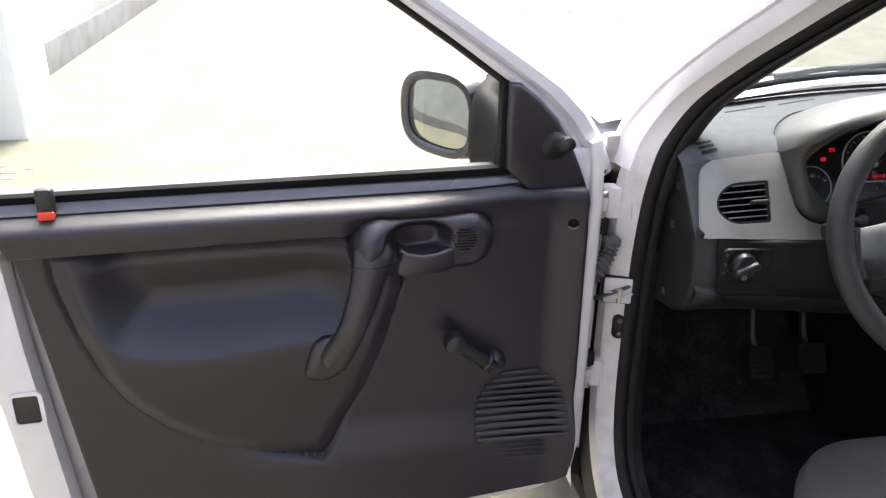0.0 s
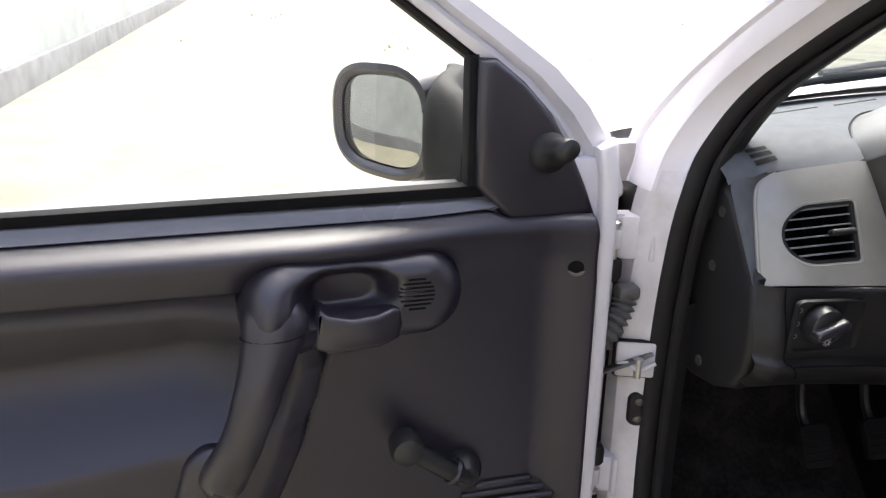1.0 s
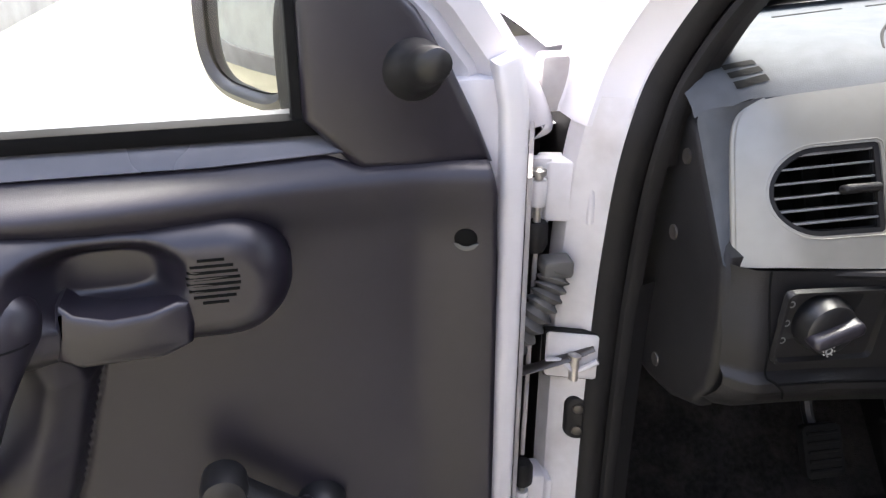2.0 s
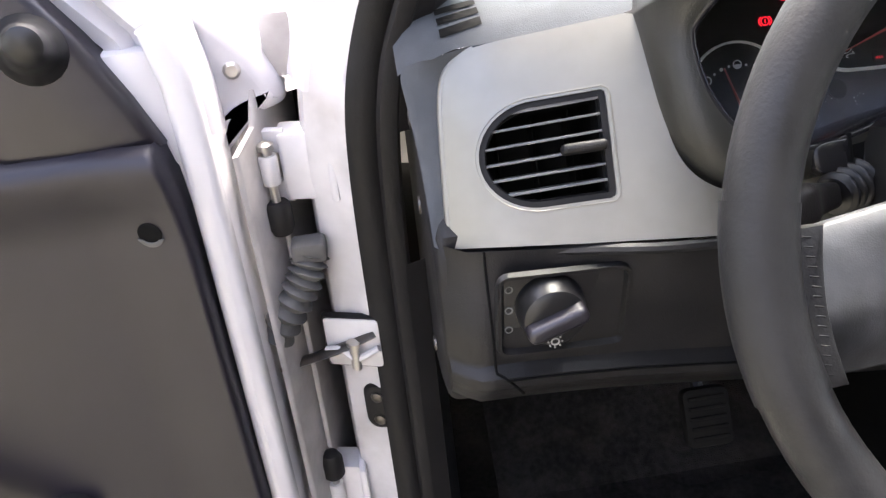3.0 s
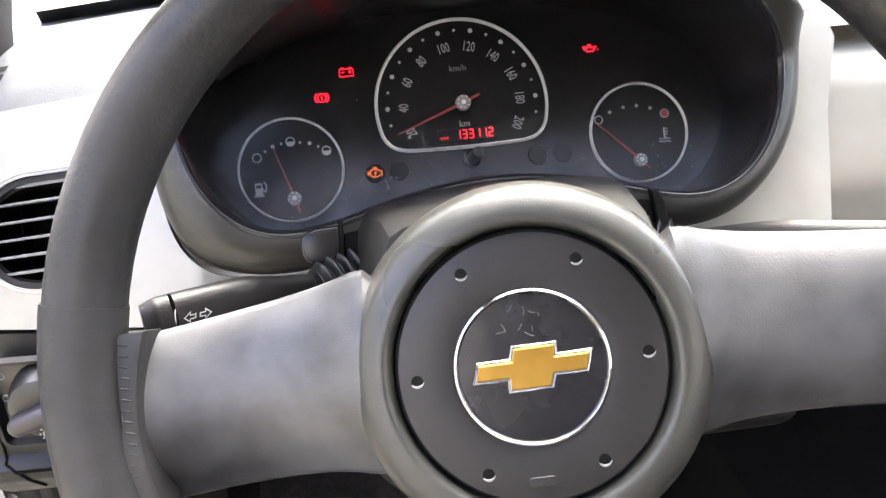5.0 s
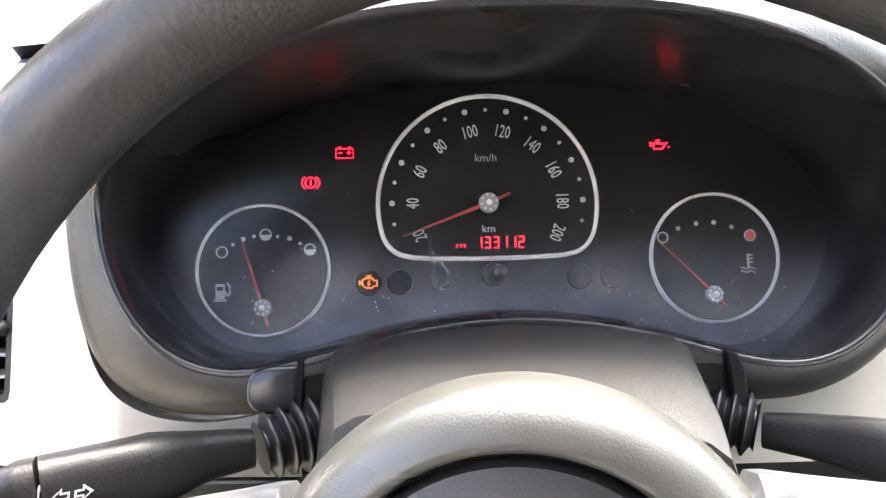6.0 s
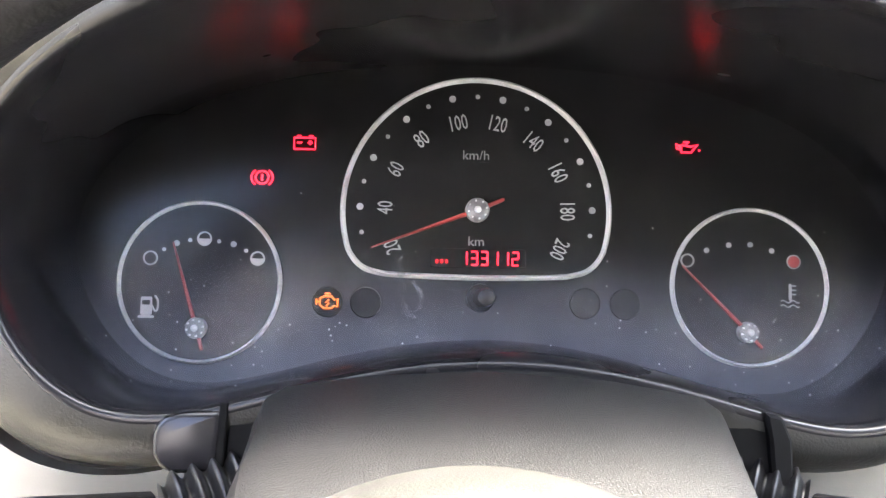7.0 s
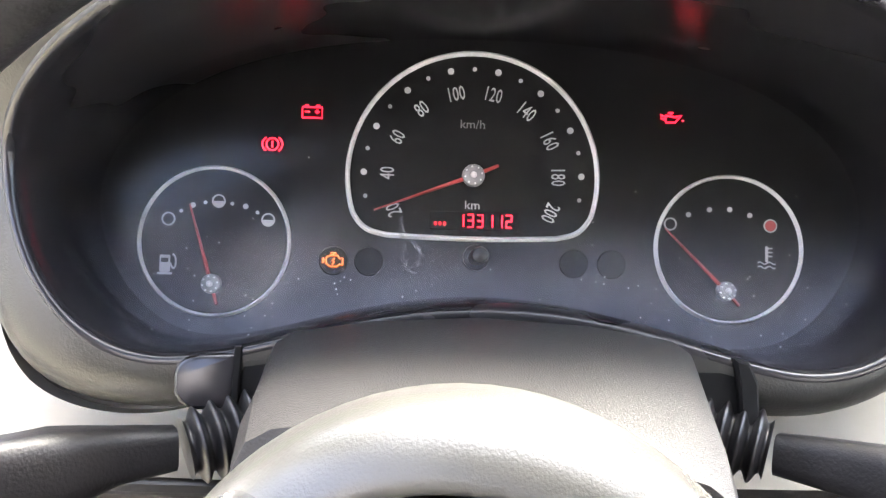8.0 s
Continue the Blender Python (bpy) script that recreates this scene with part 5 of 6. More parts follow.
def speedo_outline(r, cut, n=60):
    pts = []
    a0 = math.asin((cut + 0.012) / r)
    for i in range(n + 1):
        a = -0.30 + (math.pi + 0.60) * i / n
        pts.append((r * math.cos(a), r * math.sin(a)))
    xl, yl = pts[-1]
    m = 10
    bot = []
    for i in range(1, m):
        t = i / m
        bx, by = (-0.040 * r / 0.054, -0.0255 * r / 0.054)
        bot.append(((1 - t) ** 2 * xl + 2 * t * (1 - t) * (-0.0475 * r / 0.054) + t * t * bx, (1 - t) ** 2 * yl + 2 * t * (1 - t) * (-0.0245 * r / 0.054) + t * t * by))
    k = r / 0.054
    base = [(x * k, (-0.0262 - 0.0012 * (1 - (x / 0.04) ** 2)) * k) for x in steps(-0.036, 0.036, 12)]
    return pts + bot + base + [(-x, y) for x, y in bot[::-1]]


def dial_ring(pts, w, name="ring"):
    o = ccw(pts)
    i1, i2 = inset2(o, w * 0.5), inset2(o, w)
    return loft([[CI(x, y, 0.0) for x, y in o], [CI(x, y, 0.0022) for x, y in inset2(o, w * 0.15)], [CI(x, y, 0.003) for x, y in i1], [CI(x, y, 0.002) for x, y in inset2(o, w * 0.85)], [CI(x, y, 0.0) for x, y in i2]], cap0=False, cap1=False)


def hub_screw(cx, cy, r):
    return lathe([(r, 0.004), (r, 0.0060), (r * 0.92, 0.0070), (r * 0.5, 0.0078), (r * 0.2, 0.0080)], lambda x, y, d: CI(cx + x, cy + y, d), 18)


def studs(cx, cy, r):
    """Small bright studs round a needle's hub, and its domed middle."""
    bm = bmesh.new()
    for k in range(8):
        a = math.pi / 4 * k + 0.2
        tube([CI(cx + r * 0.78 * math.cos(a), cy + r * 0.78 * math.sin(a), d) for d in (0.0060, 0.0082)], [0.0006, 0.0004], 6, bm=bm)
    tube([CI(cx, cy, d) for d in (0.0075, 0.0088, 0.0092)], [0.0016, 0.0013, 0.0006], 12, bm=bm)
    return bm


def needle(cx, cy, tip, tail, w):
    t, b, c = Vector(tip), Vector(tail), Vector((cx, cy))
    d = (t - b).normalized()
    s = Vector((-d.y, d.x))
    pts = [tuple(b - s * w * 0.7), tuple(b + s * w * 0.7), tuple(c + s * w), tuple(t + s * w * 0.3), tuple(t - s * w * 0.3), tuple(c - s * w)]
    return slab(pts, CI, 0.0048, 0.0062, 0.0003, 1)


sp = part("speedometer", slab(inset2(ccw(speedo_outline(0.054, 0.027)), 0.0015), CI, 0.0002, 0.0008, 0.0001, 1), FACE_IN, cl, "black speedometer face")
part("ring", dial_ring(speedo_outline(0.0545, 0.027), 0.0024), RING, sp, "silver speedometer ring")
for i in range(17):
    v = 30 + 10 * i
    a = radians(204 - 25.3 * (v - 20) / 20)
    big = v % 20 == 0
    part("dot", slab(circle2(0.0014 if big else 0.0009, 12, 0.0465 * math.cos(a), 0.0465 * math.sin(a)), CI, 0.0008, 0.0013, 0.0002, 1), PRINT, sp)
for v in range(20, 201, 20):
    a = radians(204 - 25.3 * (v - 20) / 20)
    part("numeral", text_bm(str(v), 0.0088, CI, a - math.pi / 2, 0.62, lift=0.0012, cx=0.0362 * math.cos(a), cy=0.0362 * math.sin(a)), PRINT, sp, f"printed {v}")
part("legend", text_bm("km/h", 0.0052, CI, 0, 1.05, lift=0.0012, cx=-0.0005, cy=0.0225), PRINT_DIM, sp, "printed km/h")
part("legend", text_bm("km", 0.0052, CI, 0, 1.05, lift=0.0012, cx=0.0, cy=-0.0122), PRINT, sp, "printed km")
part("needle", needle(0, 0, (-0.0415, -0.0155), (0.0105, 0.0045), 0.0009), NEEDLE, sp, "red needle")
part("stud_ring", studs(0, 0, 0.0046), RING, sp)
part("needle_hub", hub_screw(0, 0, 0.0048), HUB_CAP, sp)
od = part("odometer", slab(rrect2(0.038, 0.0078, 0.001, 2, cx=0.001, cy=-0.0188), CI, 0.0008, 0.0012, 0.0002, 1), FACE_IN, cl, "lit red odometer display")
SEG = {"1": "bc", "2": "abged", "3": "abgcd"}


def seven(ch, x, y, w, h, t=0.0007):
    bm = bmesh.new()
    spots = {"a": (0, h / 2, w, t), "g": (0, 0, w, t), "d": (0, -h / 2, w, t), "b": (w / 2, h / 4, t, h / 2), "c": (w / 2, -h / 4, t, h / 2), "e": (-w / 2, -h / 4, t, h / 2), "f": (-w / 2, h / 4, t, h / 2)}
    for s in SEG.get(ch, ""):
        cx, cy, ww, hh = spots[s]
        q = [CI(x + cx + sx * ww / 2, y + cy + sy * hh / 2, 0.0016) for sx, sy in ((-1, -1), (1, -1), (1, 1), (-1, 1))]
        bm.faces.new([bm.verts.new(p) for p in q])
    return bm


for i, ch in enumerate("133112"):
    part("digit", seven(ch, -0.0048 + i * 0.0041, -0.0188, 0.0024, 0.0052), RED, od, f"lit red digit {ch}")
for i in range(3):
    part("digit", slab(rrect2(0.0012, 0.0018, 0.0004, 1, cx=-0.0155 + i * 0.0019, cy=-0.0202), CI, 0.0012, 0.0016, 0.0001, 1), RED_DIM, od)

for nm, cx, cy, hx, hy, tip, tail in (("fuel_gauge", -0.1085, -0.030, -0.108, -0.048, (-0.118, -0.0150), (-0.1055, -0.0565)), ("temperature_gauge", 0.1102, -0.0283, 0.1075, -0.0463, (0.0815, -0.0203), (0.1130, -0.0523))):
    g = part(nm, slab(circle2(0.0310, 40, cx, cy), CI, 0.0002, 0.0008, 0.0001, 1), FACE_IN, cl, "small round gauge with a red needle")
    part("ring", dial_ring(circle2(0.0322, 56, cx, cy), 0.0018), RING, g, "silver gauge ring")
    part("needle", needle(hx, hy, tip, tail, 0.0008), NEEDLE, g, "red needle")
    part("stud_ring", studs(hx, hy, 0.0040), RING, g)
    part("needle_hub", hub_screw(hx, hy, 0.0042), HUB_CAP, g)
    if cx < 0:
        for a, b, fill in ((-0.128, -0.0210, 0.0), (-0.1072, -0.0130, 0.5), (-0.0862, -0.0205, 1.0)):
            part("mark", ringband(circle2(0.0029, 20, a, b), circle2(0.0023, 20, a, b), CI, 0.0008, 0.0013), PRINT, g)
            if fill:
                part("mark", slab([(a + 0.0025 * math.cos(t), b + 0.0025 * math.sin(t)) for t in steps(math.pi, 2 * math.pi, 10)], CI, 0.0008, 0.0013, 0.0001, 1), PRINT, g)
        for a, b, r in ((-0.1228, -0.0175, 0.0008), (-0.118, -0.0150, 0.0012), (-0.1128, -0.0137, 0.0008), (-0.1015, -0.0140, 0.0008), (-0.0958, -0.0150, 0.0012), (-0.0908, -0.0175, 0.0008)):
            part("dot", slab(circle2(r, 10, a, b), CI, 0.0008, 0.0013, 0.0001, 1), PRINT, g)
        part("pump_symbol", slab(rrect2(0.0044, 0.0072, 0.0006, 2, cx=-0.1288, cy=-0.0398), CI, 0.0008, 0.0013, 0.0001, 1), PRINT, g)
        part("pump_symbol", slab(rrect2(0.0030, 0.0018, 0.0002, 1, cx=-0.1288, cy=-0.0384), CI, 0.0013, 0.0016, 0.0001, 1), FACE_IN, g)
        part("pump_symbol", slab(rrect2(0.0062, 0.0010, 0.0002, 1, cx=-0.1288, cy=-0.0440), CI, 0.0008, 0.0013, 0.0001, 1), PRINT, g)
        part("pump_symbol", tube(smooth_path([CI(-0.1266, -0.0395, 0.001), CI(-0.1254, -0.0418, 0.001), CI(-0.1244, -0.0408, 0.001), CI(-0.1244, -0.0375, 0.001), CI(-0.1256, -0.0358, 0.001)], 4), 0.0004, 6), PRINT, g)
    else:
        for a, b in ((0.0928, -0.0138), (0.1018, -0.0115), (0.1106, -0.0112), (0.1193, -0.0135)):
            part("dot", slab(circle2(0.0011, 10, a, b), CI, 0.0008, 0.0013, 0.0001, 1), PRINT, g)
        part("mark", ringband(circle2(0.0028, 20, 0.0850, -0.0180), circle2(0.0022, 20, 0.0850, -0.0180), CI, 0.0008, 0.0013), PRINT, g)
        part("mark", ringband(circle2(0.0029, 20, 0.1282, -0.0178), circle2(0.0024, 20, 0.1282, -0.0178), CI, 0.0008, 0.0013), PRINT, g)
        part("red_mark", slab(circle2(0.0024, 20, 0.1282, -0.0178), CI, 0.0008, 0.0013, 0.0001, 1), REDDOT, g, "red hot mark")
        part("thermometer_symbol", slab(rrect2(0.0012, 0.0068, 0.0005, 2, cx=0.1266, cy=-0.0300), CI, 0.0008, 0.0013, 0.0001, 1), PRINT, g)
        for k in range(3):
            part("thermometer_symbol", slab(rrect2(0.0018, 0.0006, 0.0002, 1, cx=0.1282, cy=-0.0275 - 0.0017 * k), CI, 0.0008, 0.0013, 0.0001, 1), PRINT, g)
        for k in range(2):
            wv = [CI(0.1228 + 0.0076 * q, -0.0338 - 0.0018 * k + 0.0005 * math.sin(q * 12), 0.001) for q in steps(0, 1, 12)]
            part("thermometer_symbol", tube(wv, 0.0003, 5), PRINT, g)


def strokes(name, lines, material, label, r=0.00035):
    """A lamp symbol drawn with thin bars."""
    bm = bmesh.new()
    for ln in lines:
        tube([CI(x, y, 0.0012) for x, y in ln], r, 5, bm=bm)
    return part(name, bm, material, cl, label)


bx, by = -0.069, 0.0262
strokes("warning_lamp", [[(bx - 0.0042, by - 0.0026), (bx + 0.0042, by - 0.0026), (bx + 0.0042, by + 0.0019), (bx - 0.0042, by + 0.0019), (bx - 0.0042, by - 0.0026)], [(bx - 0.0031, by + 0.0027), (bx - 0.0016, by + 0.0027)], [(bx + 0.0016, by + 0.0027), (bx + 0.0031, by + 0.0027)],
                         [(bx - 0.0031, by), (bx - 0.0012, by)], [(bx + 0.0012, by), (bx + 0.0031, by)], [(bx + 0.00215, by + 0.0009), (bx + 0.00215, by - 0.0009)]], RED, "lit red battery lamp", 0.00042)
bx, by = -0.0855, 0.0118
strokes("warning_lamp", [[(bx + 0.0026 * math.cos(a), by + 0.0026 * math.sin(a)) for a in steps(0, 2 * math.pi, 16)], [(bx, by + 0.0013), (bx, by - 0.0013)],
                         [(bx + 0.0042 * math.cos(a), by + 0.0036 * math.sin(a)) for a in steps(-0.9, 0.9, 8)], [(bx - 0.0042 * math.cos(a), by + 0.0036 * math.sin(a)) for a in steps(-0.9, 0.9, 8)]], RED, "lit red brake lamp", 0.00042)
bx, by = 0.0848, 0.0278
strokes("warning_lamp", [[(bx - 0.0022, by + 0.0010), (bx - 0.0022, by - 0.0020), (bx + 0.0018, by - 0.0020), (bx + 0.0045, by + 0.0012), (bx + 0.0018, by + 0.0004), (bx - 0.0022, by + 0.0010)], [(bx - 0.0022, by + 0.0002), (bx - 0.0044, by + 0.0012), (bx - 0.0040, by - 0.0004), (bx - 0.0022, by - 0.0008)],
                         [(bx - 0.0012, by + 0.0022), (bx + 0.0010, by + 0.0022)], [(bx, by + 0.0022), (bx, by + 0.0008)], [(bx + 0.0052, by - 0.0008), (bx + 0.0052, by - 0.0014)]], RED, "lit red oil lamp", 0.00048)
bx, by = -0.0583, -0.0370
strokes("warning_lamp", [[(bx - 0.0030, by + 0.0014), (bx - 0.0012, by + 0.0021), (bx + 0.0018, by + 0.0021), (bx + 0.0026, by + 0.0008), (bx + 0.0040, by + 0.0012), (bx + 0.0040, by - 0.0020), (bx + 0.0026, by - 0.0016), (bx + 0.0016, by - 0.0026), (bx - 0.0014, by - 0.0026), (bx - 0.0030, by - 0.0012), (bx - 0.0030, by + 0.0014)],
                         [(bx - 0.0044, by + 0.0012), (bx - 0.0044, by - 0.0012)], [(bx - 0.0044, by), (bx - 0.0030, by)], [(bx - 0.0012, by + 0.0032), (bx + 0.0012, by + 0.0032)], [(bx, by + 0.0032), (bx, by + 0.0021)],
                         [(bx + 0.0006, by + 0.0010), (bx - 0.0006, by - 0.0004), (bx + 0.0006, by - 0.0004), (bx - 0.0004, by - 0.0018)]], AMBER, "lit amber engine lamp", 0.0004)
for x0, y0 in ((-0.0583, -0.037), (-0.0433, -0.037), (0.0438, -0.036), (0.0600, -0.036)):
    part("lamp_blank", slab(circle2(0.0062, 24, x0, y0), CI, 0.0, 0.0006, 0.0003, 1), FACE_IN, cl, "dark unlit lamp window")
part("trip_button", lathe([(0.0058, 0.0), (0.0055, 0.004), (0.0036, 0.005), (0.0036, 0.026), (0.0030, 0.030), (0.0012, 0.031)], lambda x, y, d: CI(0.002 + x, -0.0345 + y, d), 18), BLACK, cl, "black trip reset button")
lo_ = inset2([(p.x, p.y) for p in PLATE], 0.003)
lens = part("lens", loft([[CI(0.004 + (x - 0.004) * k, -0.005 + (y + 0.005) * k, 0.0245 + 0.007 * (1 - k * k)) for x, y in lo_] for k in (1.0, 0.85, 0.65, 0.4, 0.12)], cap0=False), LENS, cl, "clear plastic instrument lens with dust, a smear and painted-in haze")
lens.visible_shadow = False

for pts_, w_ in ((((-0.0300, -0.021), (-0.0285, -0.030), (-0.0275, -0.040), (-0.0235, -0.0425)), 0.0022), (((-0.0275, -0.041), (-0.0185, -0.0385), (-0.0100, -0.0335)), 0.0014), (((-0.0250, -0.0295), (-0.0215, -0.0345), (-0.0225, -0.040)), 0.0016)):
    q_ = smooth_path([Vector((x, y, 0)) for x, y in pts_], 6)
    lf = [(p.x - w_ * math.sin(i * 2.1) * 0.25 - w_ / 2, p.y) for i, p in enumerate(q_)]
    rt = [(p.x + w_ * math.cos(i * 1.7) * 0.3 + w_ / 2, p.y + 0.0006) for i, p in enumerate(q_)]
    bms = loft([[CI(x, y, 0.0325) for x, y in lf], [CI(x, y, 0.0325) for x, y in rt]], close=False)
    part("smear", bms, SMEAR, cl, "pale dried smear on the lens").visible_shadow = False
random.seed(11)
bmd = bmesh.new()
for i in range(170):
    x, y = random.uniform(-0.15, 0.155), random.gauss(-0.058, 0.018)
    if y < -0.070 + 0.018 * math.exp(-(x / 0.06) ** 2) or y > 0.05:
        continue
    s_ = random.uniform(0.00015, 0.0004)
    bmd.faces.new([bmd.verts.new(CI(x + s_ * math.cos(a_), y + s_ * math.sin(a_), 0.0330)) for a_ in (0.3, 1.9, 3.6, 5.1)])
tagged(part("dust_specks", bmd, CLOUDY, cl, "pale dust specks on the lens"), kind="stuff")

# ---- steering column, stalks ----
WC = Vector((-0.374, -0.214, 0.934))
WN = Vector((-0.150, -0.868, 0.470)).normalized()
WX = Vector((0.985, -0.170, 0.0))
WX = (WX - WN * WX.dot(WN)).normalized()
WY = WN.cross(WX)
ROT = radians(6)
CW = axes_place(WC, WX, WY, WN)
wx2, wy2 = WX * math.cos(ROT) + WY * math.sin(ROT), WY * math.cos(ROT) - WX * math.sin(ROT)
SW = axes_place(WC, wx2, wy2, WN)

col = empty("steering_column", CW(0, 0, -0.10), "dark plastic steering column cover with two stalks", "steering column")


def shroud_ring(s, hw, top, bot):
    pts = []
    for x, y in [(-hw + 0.004, bot), (-hw, top - 0.035), (-hw + 0.001, top - 0.016), (-hw + 0.004, top - 0.008), (-hw + 0.010, top - 0.004), (-hw * 0.5, top), (0, top + 0.002), (hw * 0.5, top), (hw - 0.010, top - 0.004), (hw - 0.004, top - 0.008), (hw - 0.001, top - 0.016), (hw, top - 0.035), (hw - 0.004, bot), (hw * 0.6, bot - 0.015), (-hw * 0.6, bot - 0.015)]:
        pts.append(CW(x + 0.002 - 0.125 * s, y + (0.085 * x - 0.0014) * sstep(0.035, 0.10, s), -s))
    return pts


part("shroud", loft([shroud_ring(s, h, t, b) for s, h, t, b in ((0.025, 0.059, 0.060, -0.05), (0.045, 0.0625, 0.0685, -0.055), (0.075, 0.0665, 0.0760, -0.055), (0.098, 0.0700, 0.0815, -0.055), (0.107, 0.0715, 0.0832, -0.055), (0.1105, 0.0700, 0.0815, -0.053), (0.118, 0.064, 0.072, -0.05), (0.20, 0.05, 0.05, -0.04))]), COLUMN, col, "dark grained column cover", 30)
# rubber-booted stalks
def boot(a, b, r0, r1, name="boot"):
    a, b = Vector(a), Vector(b)
    n = 72
    return tube([a.lerp(b, i / n) for i in range(n + 1)], [r0 + (r1 - r0) * i / n + 0.0019 * math.sin(i / n * 5 * 2 * math.pi) for i in range(n + 1)], 20)


part("boot", boot((-0.4330, -0.0810, 0.9140), (-0.4580, -0.0950, 0.9140), 0.0148, 0.0105), BLACK, col, "ribbed black rubber boot")
part("boot", boot((-0.2870, -0.0770, 0.9140), (-0.2620, -0.0900, 0.9140), 0.0148, 0.0105), BLACK, col, "ribbed black rubber boot")
def stalk(pts, w):
    path = smooth_path(pts, 6)
    rings = []
    n = len(path)
    for i, p in enumerate(path):
        t = (path[min(i + 1, n - 1)] - path[max(i - 1, 0)]).normalized()
        upv = (WY - t * WY.dot(t)).normalized()
        sd = t.cross(upv)
        f = i / (n - 1)
        hh, ww = interp(f, [0, 0.3, 0.55, 1], w[0]), interp(f, [0, 0.3, 0.55, 1], w[1])
        rings.append([p + upv * (hh * y) + sd * (ww * x) for x, y in rrect2(2, 2, 0.6, 4)])
    return loft(rings)


ls = part("stalk", stalk([(-0.4610, -0.0970, 0.9160), (-0.4790, -0.1070, 0.9200), (-0.4970, -0.1210, 0.9240), (-0.5220, -0.1330, 0.9260)], ([0.007, 0.009, 0.0125, 0.013], [0.006, 0.007, 0.010, 0.010])), DASH, col, "dark turn signal stalk with white arrows")
part("stalk_tip", stalk([(-0.5225, -0.1332, 0.9260), (-0.5260, -0.1345, 0.9260), (-0.5300, -0.1360, 0.9260), (-0.5345, -0.1375, 0.9260)], ([0.013, 0.013, 0.013, 0.011], [0.010, 0.010, 0.010, 0.008])), DASH, ls)
sd_ = Vector((-0.030, -0.010, 0.001)).normalized()
SA = axes_place(Vector((-0.5110, -0.1285, 0.9260)) + Vector((0.1, -0.9, 0.42)).normalized() * 0.0098, -sd_, WY, (0.1, -0.9, 0.42))
for s in (-1, 1):
    pts = [(s * 0.0008, -0.0011), (s * 0.0032, -0.0011), (s * 0.0032, -0.0026), (s * 0.0064, 0.0), (s * 0.0032, 0.0026), (s * 0.0032, 0.0011), (s * 0.0008, 0.0011)]
    o_ = ccw(pts)
    part("arrow_mark", ringband(o_, inset2(o_, 0.0005), SA, 0.0, 0.0008), PRINT, ls, "white arrow outline")
part("stalk_mark", slab(rrect2(0.0007, 0.010, 0.0003, 1, cx=-0.010), SA, 0.0, 0.0008, 0.0002, 1), PRINT, ls)
part("stalk", stalk([(-0.2590, -0.0910, 0.9130), (-0.2380, -0.1070, 0.9190), (-0.2080, -0.1350, 0.9270), (-0.1680, -0.1550, 0.9300)], ([0.007, 0.009, 0.0125, 0.013], [0.006, 0.007, 0.010, 0.010])), DASH, col, "dark wiper stalk")
flap = [(-0.1042, -0.0790), (-0.1032, -0.0756), (-0.1005, -0.0730), (-0.0956, -0.0716), (-0.0845, -0.0709), (-0.0831, -0.0720), (-0.0843, -0.0890), (-0.0860, -0.0905), (-0.0980, -0.0907), (-0.1020, -0.0885), (-0.1040, -0.0850)]
part("filler_flap", slab(flap, lambda x, y, d: CP(x, y, d - 6.0 * (y + 0.080) ** 2), 0.030, 0.0512, 0.0022, 3), BEZEL, col, "small blank flap beside the column")
part("flap_joint", slab([(-0.0838, -0.0690), (-0.0812, -0.0690), (-0.0826, -0.093), (-0.0850, -0.093)], CP, 0.020, 0.0506, 0.0004, 1), HOLE, col, "dark joint beside the flap")
# Dark slabs put the openings' shade in below the hood's edge.
for x0, x1 in ((-0.0815, -0.066), (0.0665, 0.088)):
    part("notch_shade", slab([(x0, -0.0755), (x1, -0.0735), (x1, -0.100), (x0 - 0.002, -0.100)], CP, -0.01, 0.0488, 0.0008, 1), HOLE, col, "dark slab standing for the shaded opening where the stalk leaves the column")
part("notch_shade", slab([(0.0850, -0.0695), (0.0905, -0.0710), (0.0935, -0.0780), (0.0945, -0.100), (0.0880, -0.100), (0.0865, -0.078)], CP, 0.0, 0.0520, 0.0010, 1), HOLE, col, "dark slab standing for the shaded slot in the hood's lower edge")
# Solid dark slab in place of the shaded gap.
part("column_gap_fill", slab(rrect2(0.150, 0.03, 0.004, 3, cx=0.002, cy=-0.085), CP, -0.01, 0.036, 0.003), BLACK, col, "dark slab standing for the shaded gap above the column")

# ---- steering wheel ----
wheel = empty("steering_wheel", WC, "three-spoke black and grey steering wheel with a gold emblem", "steering wheel")
RM, RT = 0.1780, 0.0158
RN = Vector((-0.203, -0.877, 0.436)).normalized()
RX = (wx2 - RN * wx2.dot(RN)).normalized()
RP = axes_place((-0.3725, -0.2195, 0.9455), RX, RN.cross(RX), RN)
rim = loft([[RP((RM + RT * math.cos(b)) * math.cos(a), (RM + RT * math.cos(b)) * math.sin(a), RT * 1.05 * math.sin(b)) for b in (2 * math.pi * k / 16 for k in range(16))] for a in (2 * math.pi * j / 96 for j in range(97))], cap0=False, cap1=False)
bmesh.ops.remove_doubles(rim, verts=rim.verts, dist=1e-5)
part("rim", rim, RIM_LEATHER, wheel, "grained black wheel rim")


